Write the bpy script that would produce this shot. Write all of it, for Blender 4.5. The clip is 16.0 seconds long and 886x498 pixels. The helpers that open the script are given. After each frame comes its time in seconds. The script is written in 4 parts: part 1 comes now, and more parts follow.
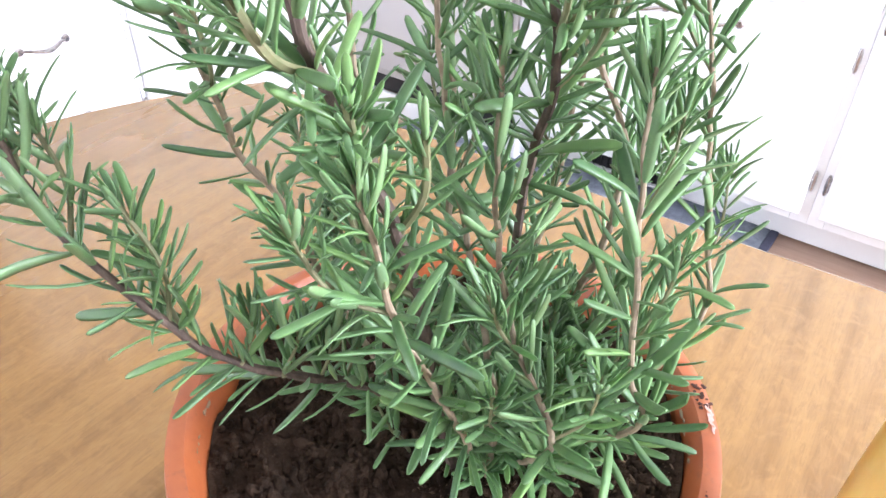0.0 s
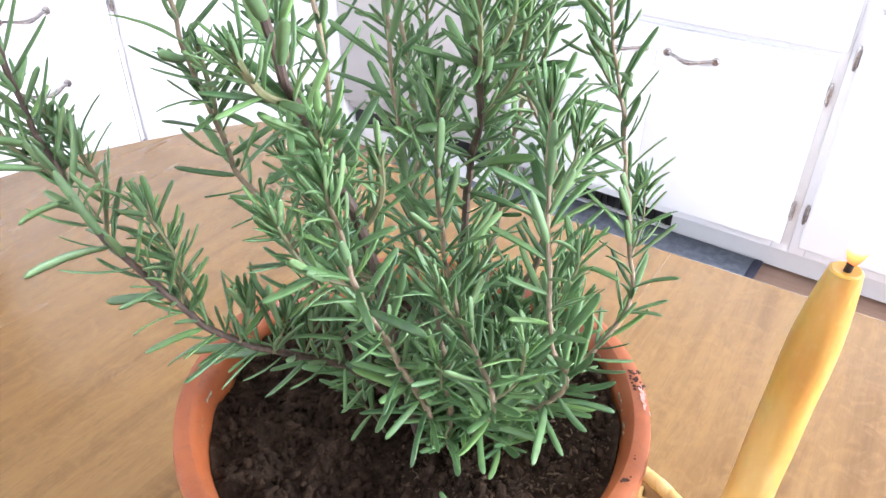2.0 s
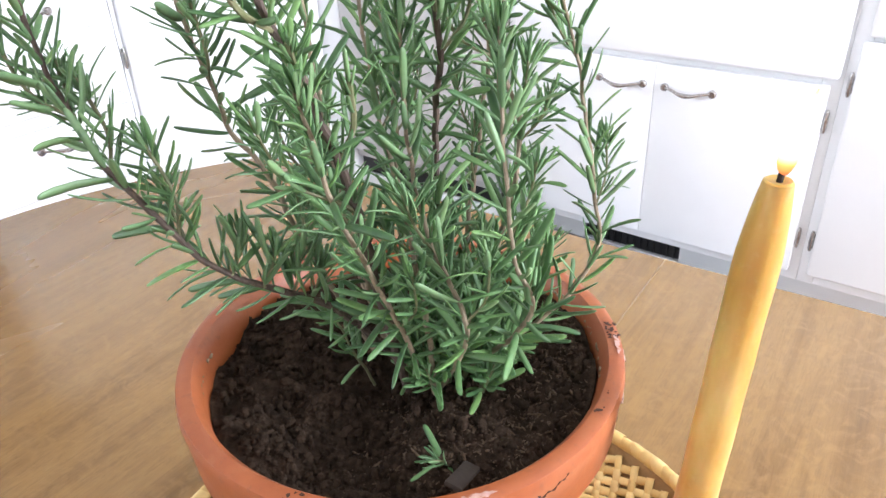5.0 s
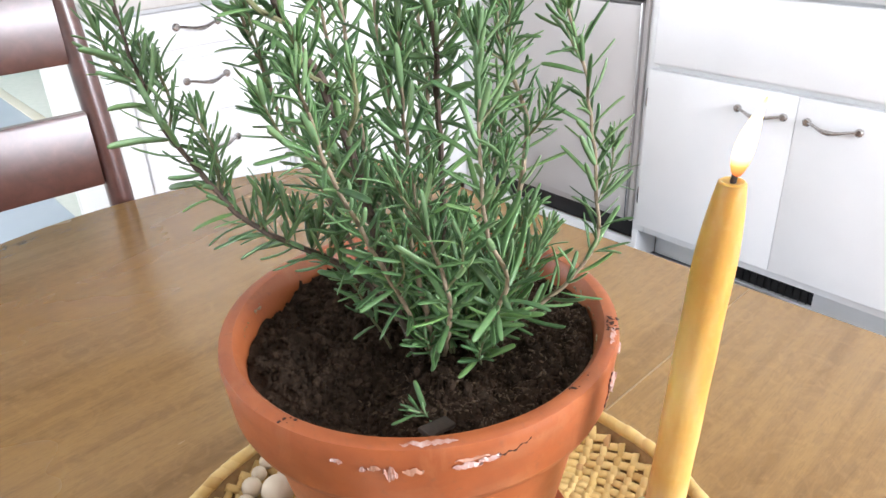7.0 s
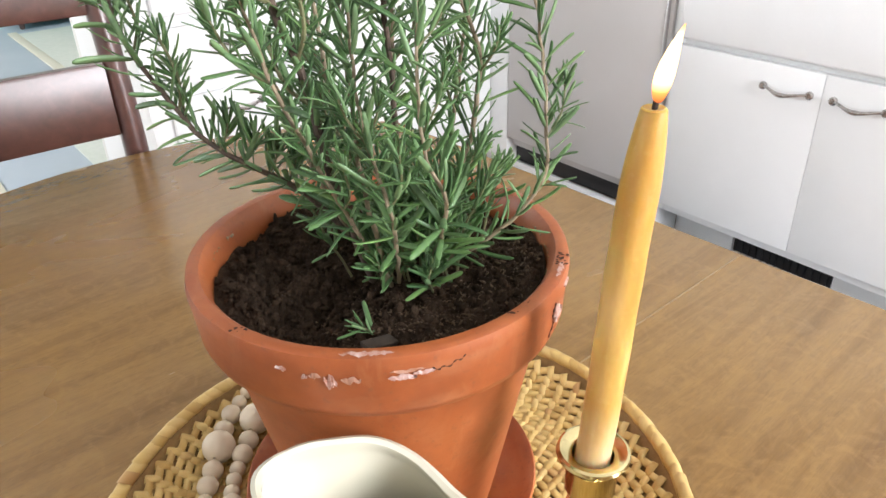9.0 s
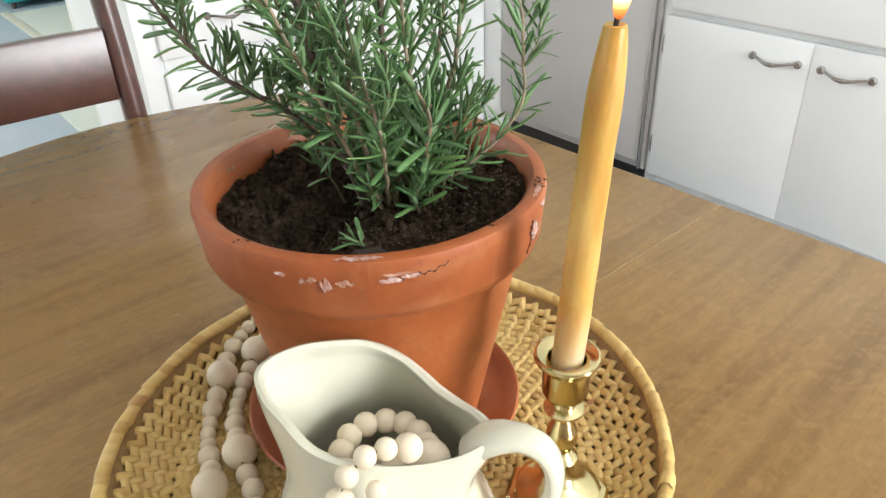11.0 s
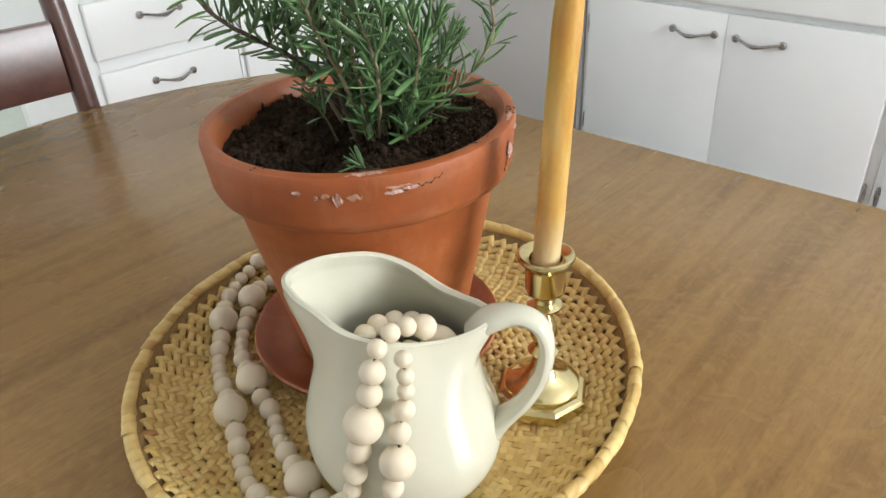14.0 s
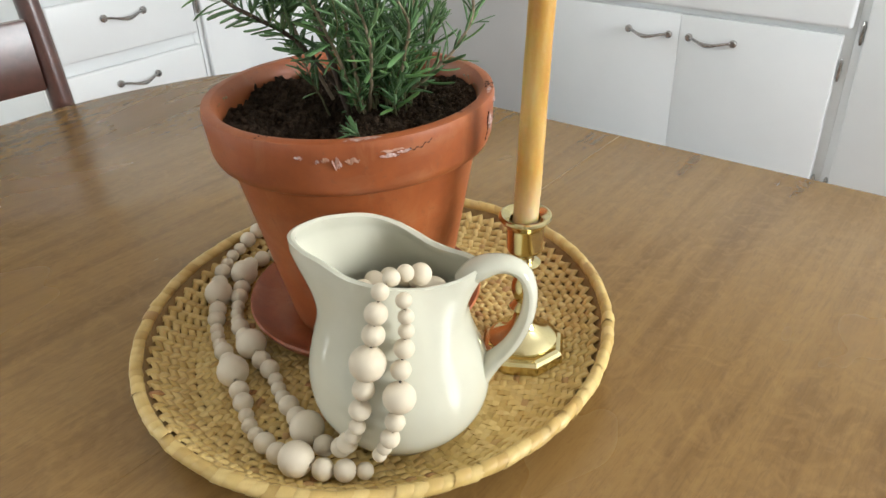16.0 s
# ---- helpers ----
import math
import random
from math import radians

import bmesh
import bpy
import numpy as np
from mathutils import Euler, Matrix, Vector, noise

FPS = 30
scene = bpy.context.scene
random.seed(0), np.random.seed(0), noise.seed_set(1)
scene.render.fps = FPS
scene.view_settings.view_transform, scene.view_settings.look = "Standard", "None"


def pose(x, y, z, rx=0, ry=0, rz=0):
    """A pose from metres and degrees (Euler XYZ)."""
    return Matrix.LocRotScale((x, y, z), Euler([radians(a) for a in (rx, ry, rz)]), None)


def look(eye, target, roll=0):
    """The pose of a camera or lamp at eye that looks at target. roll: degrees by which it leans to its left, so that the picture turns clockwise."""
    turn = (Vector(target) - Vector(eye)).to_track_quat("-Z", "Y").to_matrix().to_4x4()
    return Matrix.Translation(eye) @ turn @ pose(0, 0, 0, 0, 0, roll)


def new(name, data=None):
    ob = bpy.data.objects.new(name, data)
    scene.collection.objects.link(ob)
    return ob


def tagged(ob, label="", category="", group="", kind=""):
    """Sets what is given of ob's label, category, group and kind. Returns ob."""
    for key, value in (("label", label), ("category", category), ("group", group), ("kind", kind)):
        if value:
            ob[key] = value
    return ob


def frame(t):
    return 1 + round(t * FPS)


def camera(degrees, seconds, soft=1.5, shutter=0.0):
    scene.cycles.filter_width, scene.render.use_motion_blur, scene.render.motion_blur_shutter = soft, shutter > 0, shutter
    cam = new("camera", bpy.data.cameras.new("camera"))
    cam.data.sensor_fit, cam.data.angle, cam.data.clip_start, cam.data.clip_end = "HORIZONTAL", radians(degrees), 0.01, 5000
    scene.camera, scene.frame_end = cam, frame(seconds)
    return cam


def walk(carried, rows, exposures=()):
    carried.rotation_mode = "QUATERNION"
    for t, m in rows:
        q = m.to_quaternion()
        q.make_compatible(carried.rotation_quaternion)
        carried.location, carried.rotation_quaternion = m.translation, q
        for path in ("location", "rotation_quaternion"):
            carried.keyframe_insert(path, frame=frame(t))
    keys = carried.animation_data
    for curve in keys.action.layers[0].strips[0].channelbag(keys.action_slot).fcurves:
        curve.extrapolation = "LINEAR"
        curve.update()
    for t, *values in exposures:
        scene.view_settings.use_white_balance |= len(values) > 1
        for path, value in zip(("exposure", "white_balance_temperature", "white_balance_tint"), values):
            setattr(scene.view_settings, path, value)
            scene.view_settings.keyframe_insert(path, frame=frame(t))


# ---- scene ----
EXPOSURES = [(0.0, 0.95, 5950, 22), (1.5, 0.82, 5950, 22), (2.5, 0.65, 5950, 22), (4.0, 0.54, 6000, 20), (6.5, 0.29, 6100, 16), (7.5, 0.24, 6300, 16), (8.5, 0.12, 6450, 17), (9.5, 0.05, 6500, 11), (10.5, -0.05, 6500, 9), (13.0, -0.38, 6480, 9), (16.0, -0.49, 6430, 8)]
cam = camera(62.30, 16.0)
ROWS = [
    (0.0, -0.0044, -0.1808, 1.1490, 52.90, -0.65, -0.35),
    (0.5, -0.0012, -0.1905, 1.1537, 53.63, -0.82, -0.32),
    (1.0, 0.0009, -0.2013, 1.1546, 54.44, -0.93, -0.39),
    (1.5, 0.0043, -0.2127, 1.1602, 55.05, -0.67, -0.68),
    (2.0, 0.0068, -0.2247, 1.1656, 55.88, -0.16, -1.07),
    (2.5, 0.0085, -0.2353, 1.1675, 56.69, 0.26, -1.39),
    (3.0, 0.0087, -0.2458, 1.1639, 57.29, 0.82, -1.54),
    (3.5, 0.0090, -0.2541, 1.1586, 57.86, 1.06, -1.60),
    (4.0, 0.0070, -0.2588, 1.1486, 58.57, 1.43, -1.81),
    (4.2, 0.0082, -0.2580, 1.1456, 58.81, 1.76, -2.20),
    (6.3, 0.0552, -0.2897, 1.1421, 62.10, 2.27, 5.95),
    (6.5, 0.0624, -0.2928, 1.1425, 62.23, 2.37, 7.71),
    (7.0, 0.0771, -0.3005, 1.1422, 62.25, 2.22, 10.90),
    (7.5, 0.0941, -0.3038, 1.1422, 62.42, 2.23, 12.48),
    (8.0, 0.1039, -0.3092, 1.1392, 62.06, 1.80, 13.17),
    (8.5, 0.1095, -0.3148, 1.1335, 61.36, 1.63, 13.71),
    (9.0, 0.1161, -0.3154, 1.1286, 60.52, 1.43, 13.94),
    (9.5, 0.1222, -0.3138, 1.1211, 59.82, 1.37, 14.96),
    (10.0, 0.1307, -0.3226, 1.1167, 59.15, 0.92, 16.28),
    (10.2, 0.1318, -0.3290, 1.1168, 59.28, 0.95, 15.93),
    (12.3, 0.1212, -0.3872, 1.1106, 58.58, 2.53, 9.45),
    (12.5, 0.1188, -0.3917, 1.1088, 58.56, 2.52, 8.96),
    (13.0, 0.1157, -0.4033, 1.1080, 58.53, 2.56, 8.37),
    (13.5, 0.1149, -0.4146, 1.1087, 58.69, 2.49, 7.96),
    (14.0, 0.1148, -0.4256, 1.1067, 58.68, 2.66, 7.35),
    (14.5, 0.1120, -0.4361, 1.1044, 58.90, 2.75, 6.58),
    (15.0, 0.1068, -0.4482, 1.1003, 58.94, 2.56, 5.49),
    (15.5, 0.1051, -0.4610, 1.1011, 59.00, 2.29, 4.85),
    (16.0, 0.1039, -0.4739, 1.1027, 59.11, 2.25, 4.20),
]
walk(cam, [(t, pose(x, y, z, rx, ry, rz)) for t, x, y, z, rx, ry, rz in ROWS], EXPOSURES)

# ---- world and light ----
world = bpy.data.worlds.new("daylight")
scene.world = world
world.use_nodes = True
wn = world.node_tree
sky = wn.nodes.new("ShaderNodeTexSky")
sky.sky_type = "NISHITA"
sky.sun_disc = False
sky.sun_elevation = radians(38)
sky.sun_rotation = radians(120)
wn.links.new(sky.outputs[0], wn.nodes["Background"].inputs[0])
wn.nodes["Background"].inputs[1].default_value = 0.12

KITCHEN = -37.0   # the kitchen's turn about z
TABLE = -34.5     # the table's turn about z
TOP = 0.76        # table top height


def kp(u, v, z):
    """A place in kitchen axes, in world metres."""
    return pose(0, 0, 0, 0, 0, KITCHEN) @ Vector((u, v, z))


def area_lamp(name, at, to, w, h, power, colour):
    data = bpy.data.lights.new(name, "AREA")
    data.shape, data.size, data.size_y, data.energy, data.color = "RECTANGLE", w, h, power, colour
    ob = new(name, data)
    ob.matrix_world = look(kp(*at), kp(*to))
    return ob


for v in (0.625, 1.115):
    area_lamp("window_light_side", (2.74, v, 1.55), (0.0, v - 0.4, 2.6), 0.40, 1.25, 71, (0.94, 0.97, 1.0))
# Added fill lamp, set left of the front opening, brightens cabinets and table.
area_lamp("fill_light_front", (-0.9, -2.66, 1.6), (-0.6, 0.0, 2.4), 1.9, 1.3, 26, (0.95, 0.98, 1.0))
# Added fill lamp with no window behind it, lifts the hall.
area_lamp("fill_light_hall", (-4.2, -2.66, 1.55), (-4.2, 0.0, 0.8), 1.7, 1.25, 150, (0.95, 0.98, 1.0))
sun_data = bpy.data.lights.new("sun", "SUN")
sun_data.energy, sun_data.angle, sun_data.color = 0.6, radians(10), (1.0, 0.96, 0.9)
sun = new("sun", sun_data)
sun.rotation_euler = (radians(52), 0, radians(120))


# ---- materials ----
class Nodes:
    def __init__(self, name):
        self.m = bpy.data.materials.new(name)
        self.m.use_nodes = True
        self.t = self.m.node_tree
        self.b = self.t.nodes["Principled BSDF"]
        self.c = self.t.nodes.new("ShaderNodeTexCoord")

    def add(self, kind, **values):
        n = self.t.nodes.new(kind)
        for k, v in values.items():
            n.inputs[k.replace("_", " ")].default_value = v
        return n

    def link(self, a, b):
        self.t.links.new(a, b)

    def mapped(self, scale, turn=0.0):
        n = self.add("ShaderNodeMapping")
        n.inputs["Scale"].default_value = scale
        n.inputs["Rotation"].default_value = (0, 0, radians(turn))
        self.link(self.c.outputs["Object"], n.inputs["Vector"])
        return n.outputs[0]

    def noise(self, scale, detail=4.0, rough=0.55, vector=None, distort=0.0):
        n = self.add("ShaderNodeTexNoise", Scale=scale, Detail=detail, Roughness=rough, Distortion=distort)
        self.link(vector or self.c.outputs["Object"], n.inputs["Vector"])
        return n.outputs[0]

    def ramp(self, fac, stops):
        n = self.t.nodes.new("ShaderNodeValToRGB")
        e = n.color_ramp.elements
        while len(e) < len(stops):
            e.new(0.5)
        for i, (p, c) in enumerate(stops):
            e[i].position = p
            e[i].color = (*c, 1) if len(c) == 3 else c
        self.link(fac, n.inputs[0])
        return n.outputs[0]

    def mix(self, fac, a, b, mode="MIX"):
        n = self.t.nodes.new("ShaderNodeMix")
        n.data_type, n.blend_type = "RGBA", mode
        for s, x in ((n.inputs[0], fac), (n.inputs[6], a), (n.inputs[7], b)):
            if isinstance(x, (int, float)):
                s.default_value = x
            elif isinstance(x, tuple):
                s.default_value = (*x, 1)
            else:
                self.link(x, s)
        return n.outputs[2]

    def bump(self, height, strength, distance):
        n = self.add("ShaderNodeBump", Strength=strength, Distance=distance)
        self.link(height, n.inputs["Height"])
        self.link(n.outputs[0], self.b.inputs["Normal"])

    def rough(self, fac, lo, hi):
        n = self.add("ShaderNodeMapRange")
        n.inputs["To Min"].default_value, n.inputs["To Max"].default_value = lo, hi
        self.link(fac, n.inputs["Value"])
        self.link(n.outputs[0], self.b.inputs["Roughness"])

    def each(self):
        """A number that differs from piece to piece."""
        a = self.t.nodes.new("ShaderNodeObjectInfo").outputs["Random"]
        g = self.t.nodes.new("ShaderNodeNewGeometry").outputs["Random Per Island"]
        n = self.t.nodes.new("ShaderNodeMath")
        n.operation = "ADD"
        self.link(a, n.inputs[0]), self.link(g, n.inputs[1])
        f = self.t.nodes.new("ShaderNodeMath")
        f.operation = "FRACT"
        self.link(n.outputs[0], f.inputs[0])
        return f.outputs[0]

    def colour(self, c):
        if isinstance(c, tuple):
            self.b.inputs["Base Color"].default_value = (*c, 1)
        else:
            self.link(c, self.b.inputs["Base Color"])


def plain(name, a, b, scale, lo, hi, metal=0.0, bump=0.0, fine=400.0, distance=0.0005, coat=0.0, sss=0.0):
    """A surface of two near colours in soft patches, with a fine grain."""
    n = Nodes(name)
    f = n.noise(scale, 5.0)
    g = n.noise(fine, 3.0)
    n.colour(n.mix(0.18, n.ramp(f, [(0.3, a), (0.7, b)]), n.ramp(g, [(0.3, a), (0.7, b)])))
    n.rough(f, lo, hi)
    n.b.inputs["Metallic"].default_value = metal
    n.b.inputs["Coat Weight"].default_value = coat
    if sss:
        n.b.inputs["Subsurface Weight"].default_value = sss
        n.b.inputs["Subsurface Radius"].default_value = (0.012, 0.006, 0.003)
        n.b.inputs["Subsurface Scale"].default_value = 0.4
    if bump:
        n.bump(g, bump, distance)
    return n.m


def make_table_wood():
    n = Nodes("table_wood")
    v = n.mapped((26.0, 1.7, 26.0))
    w = n.noise(1.0, 6.0, 0.62, v, 0.9)
    broad = n.noise(3.2, 3.0, 0.5, n.mapped((2.2, 0.8, 1.0)), 0.6)
    fine = n.noise(1.0, 3.0, 0.7, n.mapped((900.0, 26.0, 900.0)))
    base = n.ramp(w, [(0.25, (0.133, 0.063, 0.017)), (0.42, (0.222, 0.118, 0.033)), (0.56, (0.284, 0.160, 0.048)), (0.75, (0.195, 0.099, 0.028))])
    base = n.mix(n.ramp(broad, [(0.35, (0, 0, 0)), (0.7, (0.5, 0.5, 0.5))]), base, (0.320, 0.184, 0.059))
    base = n.mix(n.ramp(fine, [(0.5, (0, 0, 0)), (0.78, (0.3, 0.3, 0.3))]), base, (0.11, 0.052, 0.02))
    shimmer = n.noise(1.0, 3.0, 0.6, n.mapped((55.0, 48.0, 55.0)), 1.6)
    base = n.mix(n.ramp(shimmer, [(0.45, (0, 0, 0)), (0.68, (0.50, 0.50, 0.50))]), base, (0.325, 0.188, 0.061))
    fleck = n.noise(1.0, 4.0, 0.7, n.mapped((300.0, 55.0, 300.0)), 1.2)
    base = n.mix(n.ramp(fleck, [(0.50, (0, 0, 0)), (0.70, (0.30, 0.30, 0.30))]), base, (0.13, 0.064, 0.02))
    n.colour(base)
    n.rough(broad, 0.20, 0.32)
    n.b.inputs["Specular IOR Level"].default_value = 0.5
    n.bump(fine, 0.06, 0.0003)
    return n.m


def make_terracotta():
    n = Nodes("terracotta")
    f = n.noise(16.0, 6.0, 0.6)
    g = n.noise(260.0, 4.0, 0.6)
    c = n.ramp(f, [(0.22, (0.190, 0.044, 0.013)), (0.48, (0.330, 0.084, 0.022)), (0.75, (0.44, 0.134, 0.037))])
    smear = n.noise(1.0, 4.0, 0.5, n.mapped((18.0, 18.0, 60.0)), 0.4)
    c = n.mix(n.ramp(smear, [(0.56, (0, 0, 0)), (0.78, (0.42, 0.42, 0.42))]), c, (0.42, 0.195, 0.095))
    dirt = n.noise(34.0, 7.0, 0.7)
    pale = n.noise(1.0, 5.0, 0.65, n.mapped((46.0, 46.0, 22.0)), 0.8)
    c = n.mix(n.ramp(pale, [(0.55, (0, 0, 0)), (0.70, (0.4, 0.4, 0.4))]), c, (0.43, 0.170, 0.070))
    c = n.mix(n.ramp(dirt, [(0.64, (0, 0, 0)), (0.76, (0.6, 0.6, 0.6))]), c, (0.20, 0.07, 0.03))
    c = n.mix(n.ramp(g, [(0.58, (0, 0, 0)), (0.72, (0.6, 0.6, 0.6))]), c, (0.22, 0.072, 0.03))
    n.colour(c)
    n.rough(smear, 0.34, 0.66)
    n.b.inputs["Coat Weight"].default_value = 0.12
    n.b.inputs["Coat Roughness"].default_value = 0.3
    n.bump(g, 0.16, 0.0005)
    return n.m


def make_soil():
    n = Nodes("potting_soil")
    f = n.noise(120.0, 6.0, 0.7)
    g = n.noise(900.0, 4.0, 0.7)
    c = n.ramp(f, [(0.3, (0.018, 0.0115, 0.0075)), (0.55, (0.048, 0.031, 0.020)), (0.8, (0.125, 0.082, 0.053))])
    n.colour(n.mix(n.ramp(n.each(), [(0.55, (0, 0, 0)), (1.0, (0.6, 0.6, 0.6))]), c, (0.085, 0.054, 0.034)))
    n.b.inputs["Roughness"].default_value = 0.95
    n.b.inputs["Specular IOR Level"].default_value = 0.1
    n.bump(g, 0.9, 0.002)
    return n.m


def make_leaf(name, dark, light, fresh):
    n = Nodes(name)
    r = n.each()
    f = n.noise(240.0, 3.0)
    c = n.ramp(r, [(0.0, dark), (0.5, light), (0.8, light), (1.0, fresh)])
    n.colour(n.mix(0.25, c, n.ramp(f, [(0.3, dark), (0.7, fresh)])))
    n.b.inputs["Roughness"].default_value = 0.44
    n.b.inputs["Specular IOR Level"].default_value = 0.5
    n.b.inputs["Subsurface Weight"].default_value = 0.05
    n.b.inputs["Subsurface Radius"].default_value = (0.002, 0.004, 0.001)
    n.b.inputs["Subsurface Scale"].default_value = 0.5
    n.bump(n.noise(1500.0, 2.0), 0.25, 0.0002)
    return n.m


def make_bark():
    n = Nodes("stem_bark")
    f = n.noise(1.0, 5.0, 0.65, n.mapped((420.0, 420.0, 90.0)))
    n.colour(n.ramp(f, [(0.3, (0.050, 0.034, 0.025)), (0.55, (0.100, 0.068, 0.050)), (0.75, (0.19, 0.135, 0.10))]))
    n.b.inputs["Roughness"].default_value = 0.75
    n.bump(f, 0.6, 0.0008)
    return n.m


def make_rattan():
    n = Nodes("rattan_strip")
    r = n.each()
    f = n.noise(90.0, 4.0)
    g = n.noise(1.0, 3.0, 0.6, n.mapped((700.0, 700.0, 700.0)))
    c = n.ramp(r, [(0.0, (0.55, 0.360, 0.108)), (0.35, (0.69, 0.495, 0.172)), (0.8, (0.77, 0.580, 0.232)), (0.97, (0.62, 0.43, 0.16)), (1.0, (0.40, 0.17, 0.06))])
    c = n.mix(n.ramp(f, [(0.35, (0.0, 0.0, 0.0)), (0.75, (0.45, 0.45, 0.45))]), c, (0.50, 0.30, 0.11))
    n.colour(n.mix(n.ramp(g, [(0.62, (0, 0, 0)), (0.8, (0.25, 0.25, 0.25))]), c, (0.33, 0.18, 0.06)))
    n.rough(f, 0.38, 0.58)
    n.bump(g, 0.2, 0.0004)
    return n.m


def make_wax():
    n = Nodes("beeswax")
    f = n.noise(1.0, 4.0, 0.55, n.mapped((60.0, 60.0, 14.0)))
    g = n.noise(300.0, 3.0)
    c = n.ramp(f, [(0.25, (0.44, 0.210, 0.036)), (0.5, (0.55, 0.318, 0.070)), (0.72, (0.66, 0.465, 0.165))])
    n.colour(n.mix(n.ramp(g, [(0.55, (0, 0, 0)), (0.9, (0.25, 0.25, 0.25))]), c, (0.70, 0.53, 0.26)))
    z = n.t.nodes.new("ShaderNodeSeparateXYZ")
    n.link(n.c.outputs["Object"], z.inputs[0])
    low = n.add("ShaderNodeMapRange")
    for k, v in (("From Min", 0.872), ("From Max", 0.912), ("To Min", 0.75), ("To Max", 0.0)):
        low.inputs[k].default_value = v
    n.link(z.outputs[2], low.inputs["Value"])
    c = n.b.inputs["Base Color"].links[0].from_socket
    n.colour(n.mix(n.mix(1.0, low.outputs[0], n.ramp(f, [(0.3, (0.4, 0.4, 0.4)), (0.6, (1, 1, 1))]), "MULTIPLY"), c, (0.80, 0.70, 0.50)))
    n.rough(f, 0.30, 0.48)
    n.b.inputs["Subsurface Weight"].default_value = 0.7
    n.b.inputs["Subsurface Radius"].default_value = (0.010, 0.005, 0.0015)
    n.b.inputs["Subsurface Scale"].default_value = 0.8
    n.bump(f, 0.3, 0.0012)
    return n.m


def make_mahogany():
    n = Nodes("mahogany")
    f = n.noise(1.0, 5.0, 0.6, n.mapped((60.0, 7.0, 60.0)), 0.5)
    n.colour(n.ramp(f, [(0.25, (0.040, 0.014, 0.010)), (0.55, (0.080, 0.028, 0.021)), (0.8, (0.120, 0.046, 0.034))]))
    n.rough(f, 0.34, 0.46)
    n.b.inputs["Coat Weight"].default_value = 1.0
    n.b.inputs["Coat IOR"].default_value = 1.6
    n.b.inputs["Coat Roughness"].default_value = 0.34
    return n.m


def make_floor():
    n = Nodes("floor_boards")
    r = n.each()
    g = n.noise(1.0, 5.0, 0.6, n.mapped((8.0, 90.0, 8.0)), 0.4)
    c = n.ramp(g, [(0.3, (0.22, 0.135, 0.088)), (0.55, (0.31, 0.200, 0.138)), (0.8, (0.38, 0.26, 0.185))])
    n.colour(n.mix(n.ramp(r, [(0.0, (0, 0, 0)), (1.0, (0.45, 0.45, 0.45))]), c, (0.41, 0.285, 0.21)))
    n.rough(g, 0.35, 0.5)
    return n.m


def make_flame():
    n = Nodes("flame")
    e = n.t.nodes.new("ShaderNodeEmission")
    z = n.t.nodes.new("ShaderNodeSeparateXYZ")
    n.link(n.c.outputs["Generated"], z.inputs[0])
    n.link(n.ramp(z.outputs[2], [(0.0, (0.20, 0.045, 0.012)), (0.14, (0.55, 0.17, 0.04)), (0.30, (1.0, 0.66, 0.30)), (0.84, (1.0, 0.72, 0.36)), (1.0, (0.7, 0.22, 0.05))]), e.inputs[0])
    e.inputs[1].default_value = 4.0
    n.link(e.outputs[0], n.t.nodes["Material Output"].inputs[0])
    return n.m


M_TABLE = make_table_wood()
M_TERRACOTTA = make_terracotta()
M_SOIL = make_soil()
M_LEAF = make_leaf("leaf_upper", (0.040, 0.100, 0.039), (0.096, 0.196, 0.070), (0.168, 0.308, 0.088))
M_UNDER = make_leaf("leaf_underside", (0.098, 0.180, 0.085), (0.150, 0.255, 0.115), (0.195, 0.315, 0.132))
M_BARK = make_bark()
M_YOUNGBARK = plain("young_bark", (0.17, 0.125, 0.080), (0.36, 0.285, 0.19), 260, 0.55, 0.75, bump=0.4)
M_GREENWOOD = plain("young_stem", (0.13, 0.15, 0.06), (0.22, 0.20, 0.11), 300, 0.5, 0.7, bump=0.2)
M_RATTAN = make_rattan()
M_RATTAN_DARK = plain("rattan_core", (0.22, 0.13, 0.045), (0.36, 0.23, 0.085), 120, 0.6, 0.8, bump=0.3)
M_WAX = make_wax()
M_WICK = plain("burnt_wick", (0.012, 0.010, 0.009), (0.05, 0.028, 0.018), 900, 0.8, 0.95)
M_FLAME = make_flame()
M_BRASS = plain("brass", (0.63, 0.535, 0.27), (0.73, 0.635, 0.37), 40, 0.10, 0.22, metal=1.0, bump=0.03)
M_CERAMIC = plain("ironstone_glaze", (0.60, 0.585, 0.465), (0.65, 0.635, 0.515), 22, 0.03, 0.06, bump=0.03, fine=60)
M_BEAD = plain("bare_wood_bead", (0.66, 0.565, 0.415), (0.755, 0.665, 0.515), 130, 0.55, 0.7, bump=0.12, fine=700)
M_TWINE = plain("dark_twine", (0.05, 0.04, 0.035), (0.10, 0.08, 0.06), 600, 0.8, 0.9)
M_WHITE = plain("white_cabinet_paint", (0.815, 0.832, 0.832), (0.855, 0.870, 0.870), 7, 0.33, 0.45, bump=0.05, fine=220)
M_WALL = plain("wall_paint", (0.72, 0.72, 0.68), (0.77, 0.77, 0.73), 5, 0.7, 0.85, bump=0.1, fine=150)
M_CEILING = plain("ceiling_paint", (0.84, 0.84, 0.82), (0.88, 0.88, 0.86), 5, 0.8, 0.9, bump=0.1, fine=150)
M_HALLWALL = plain("hall_wall_paint", (0.62, 0.66, 0.60), (0.68, 0.71, 0.645), 4, 0.7, 0.85, bump=0.1, fine=150)
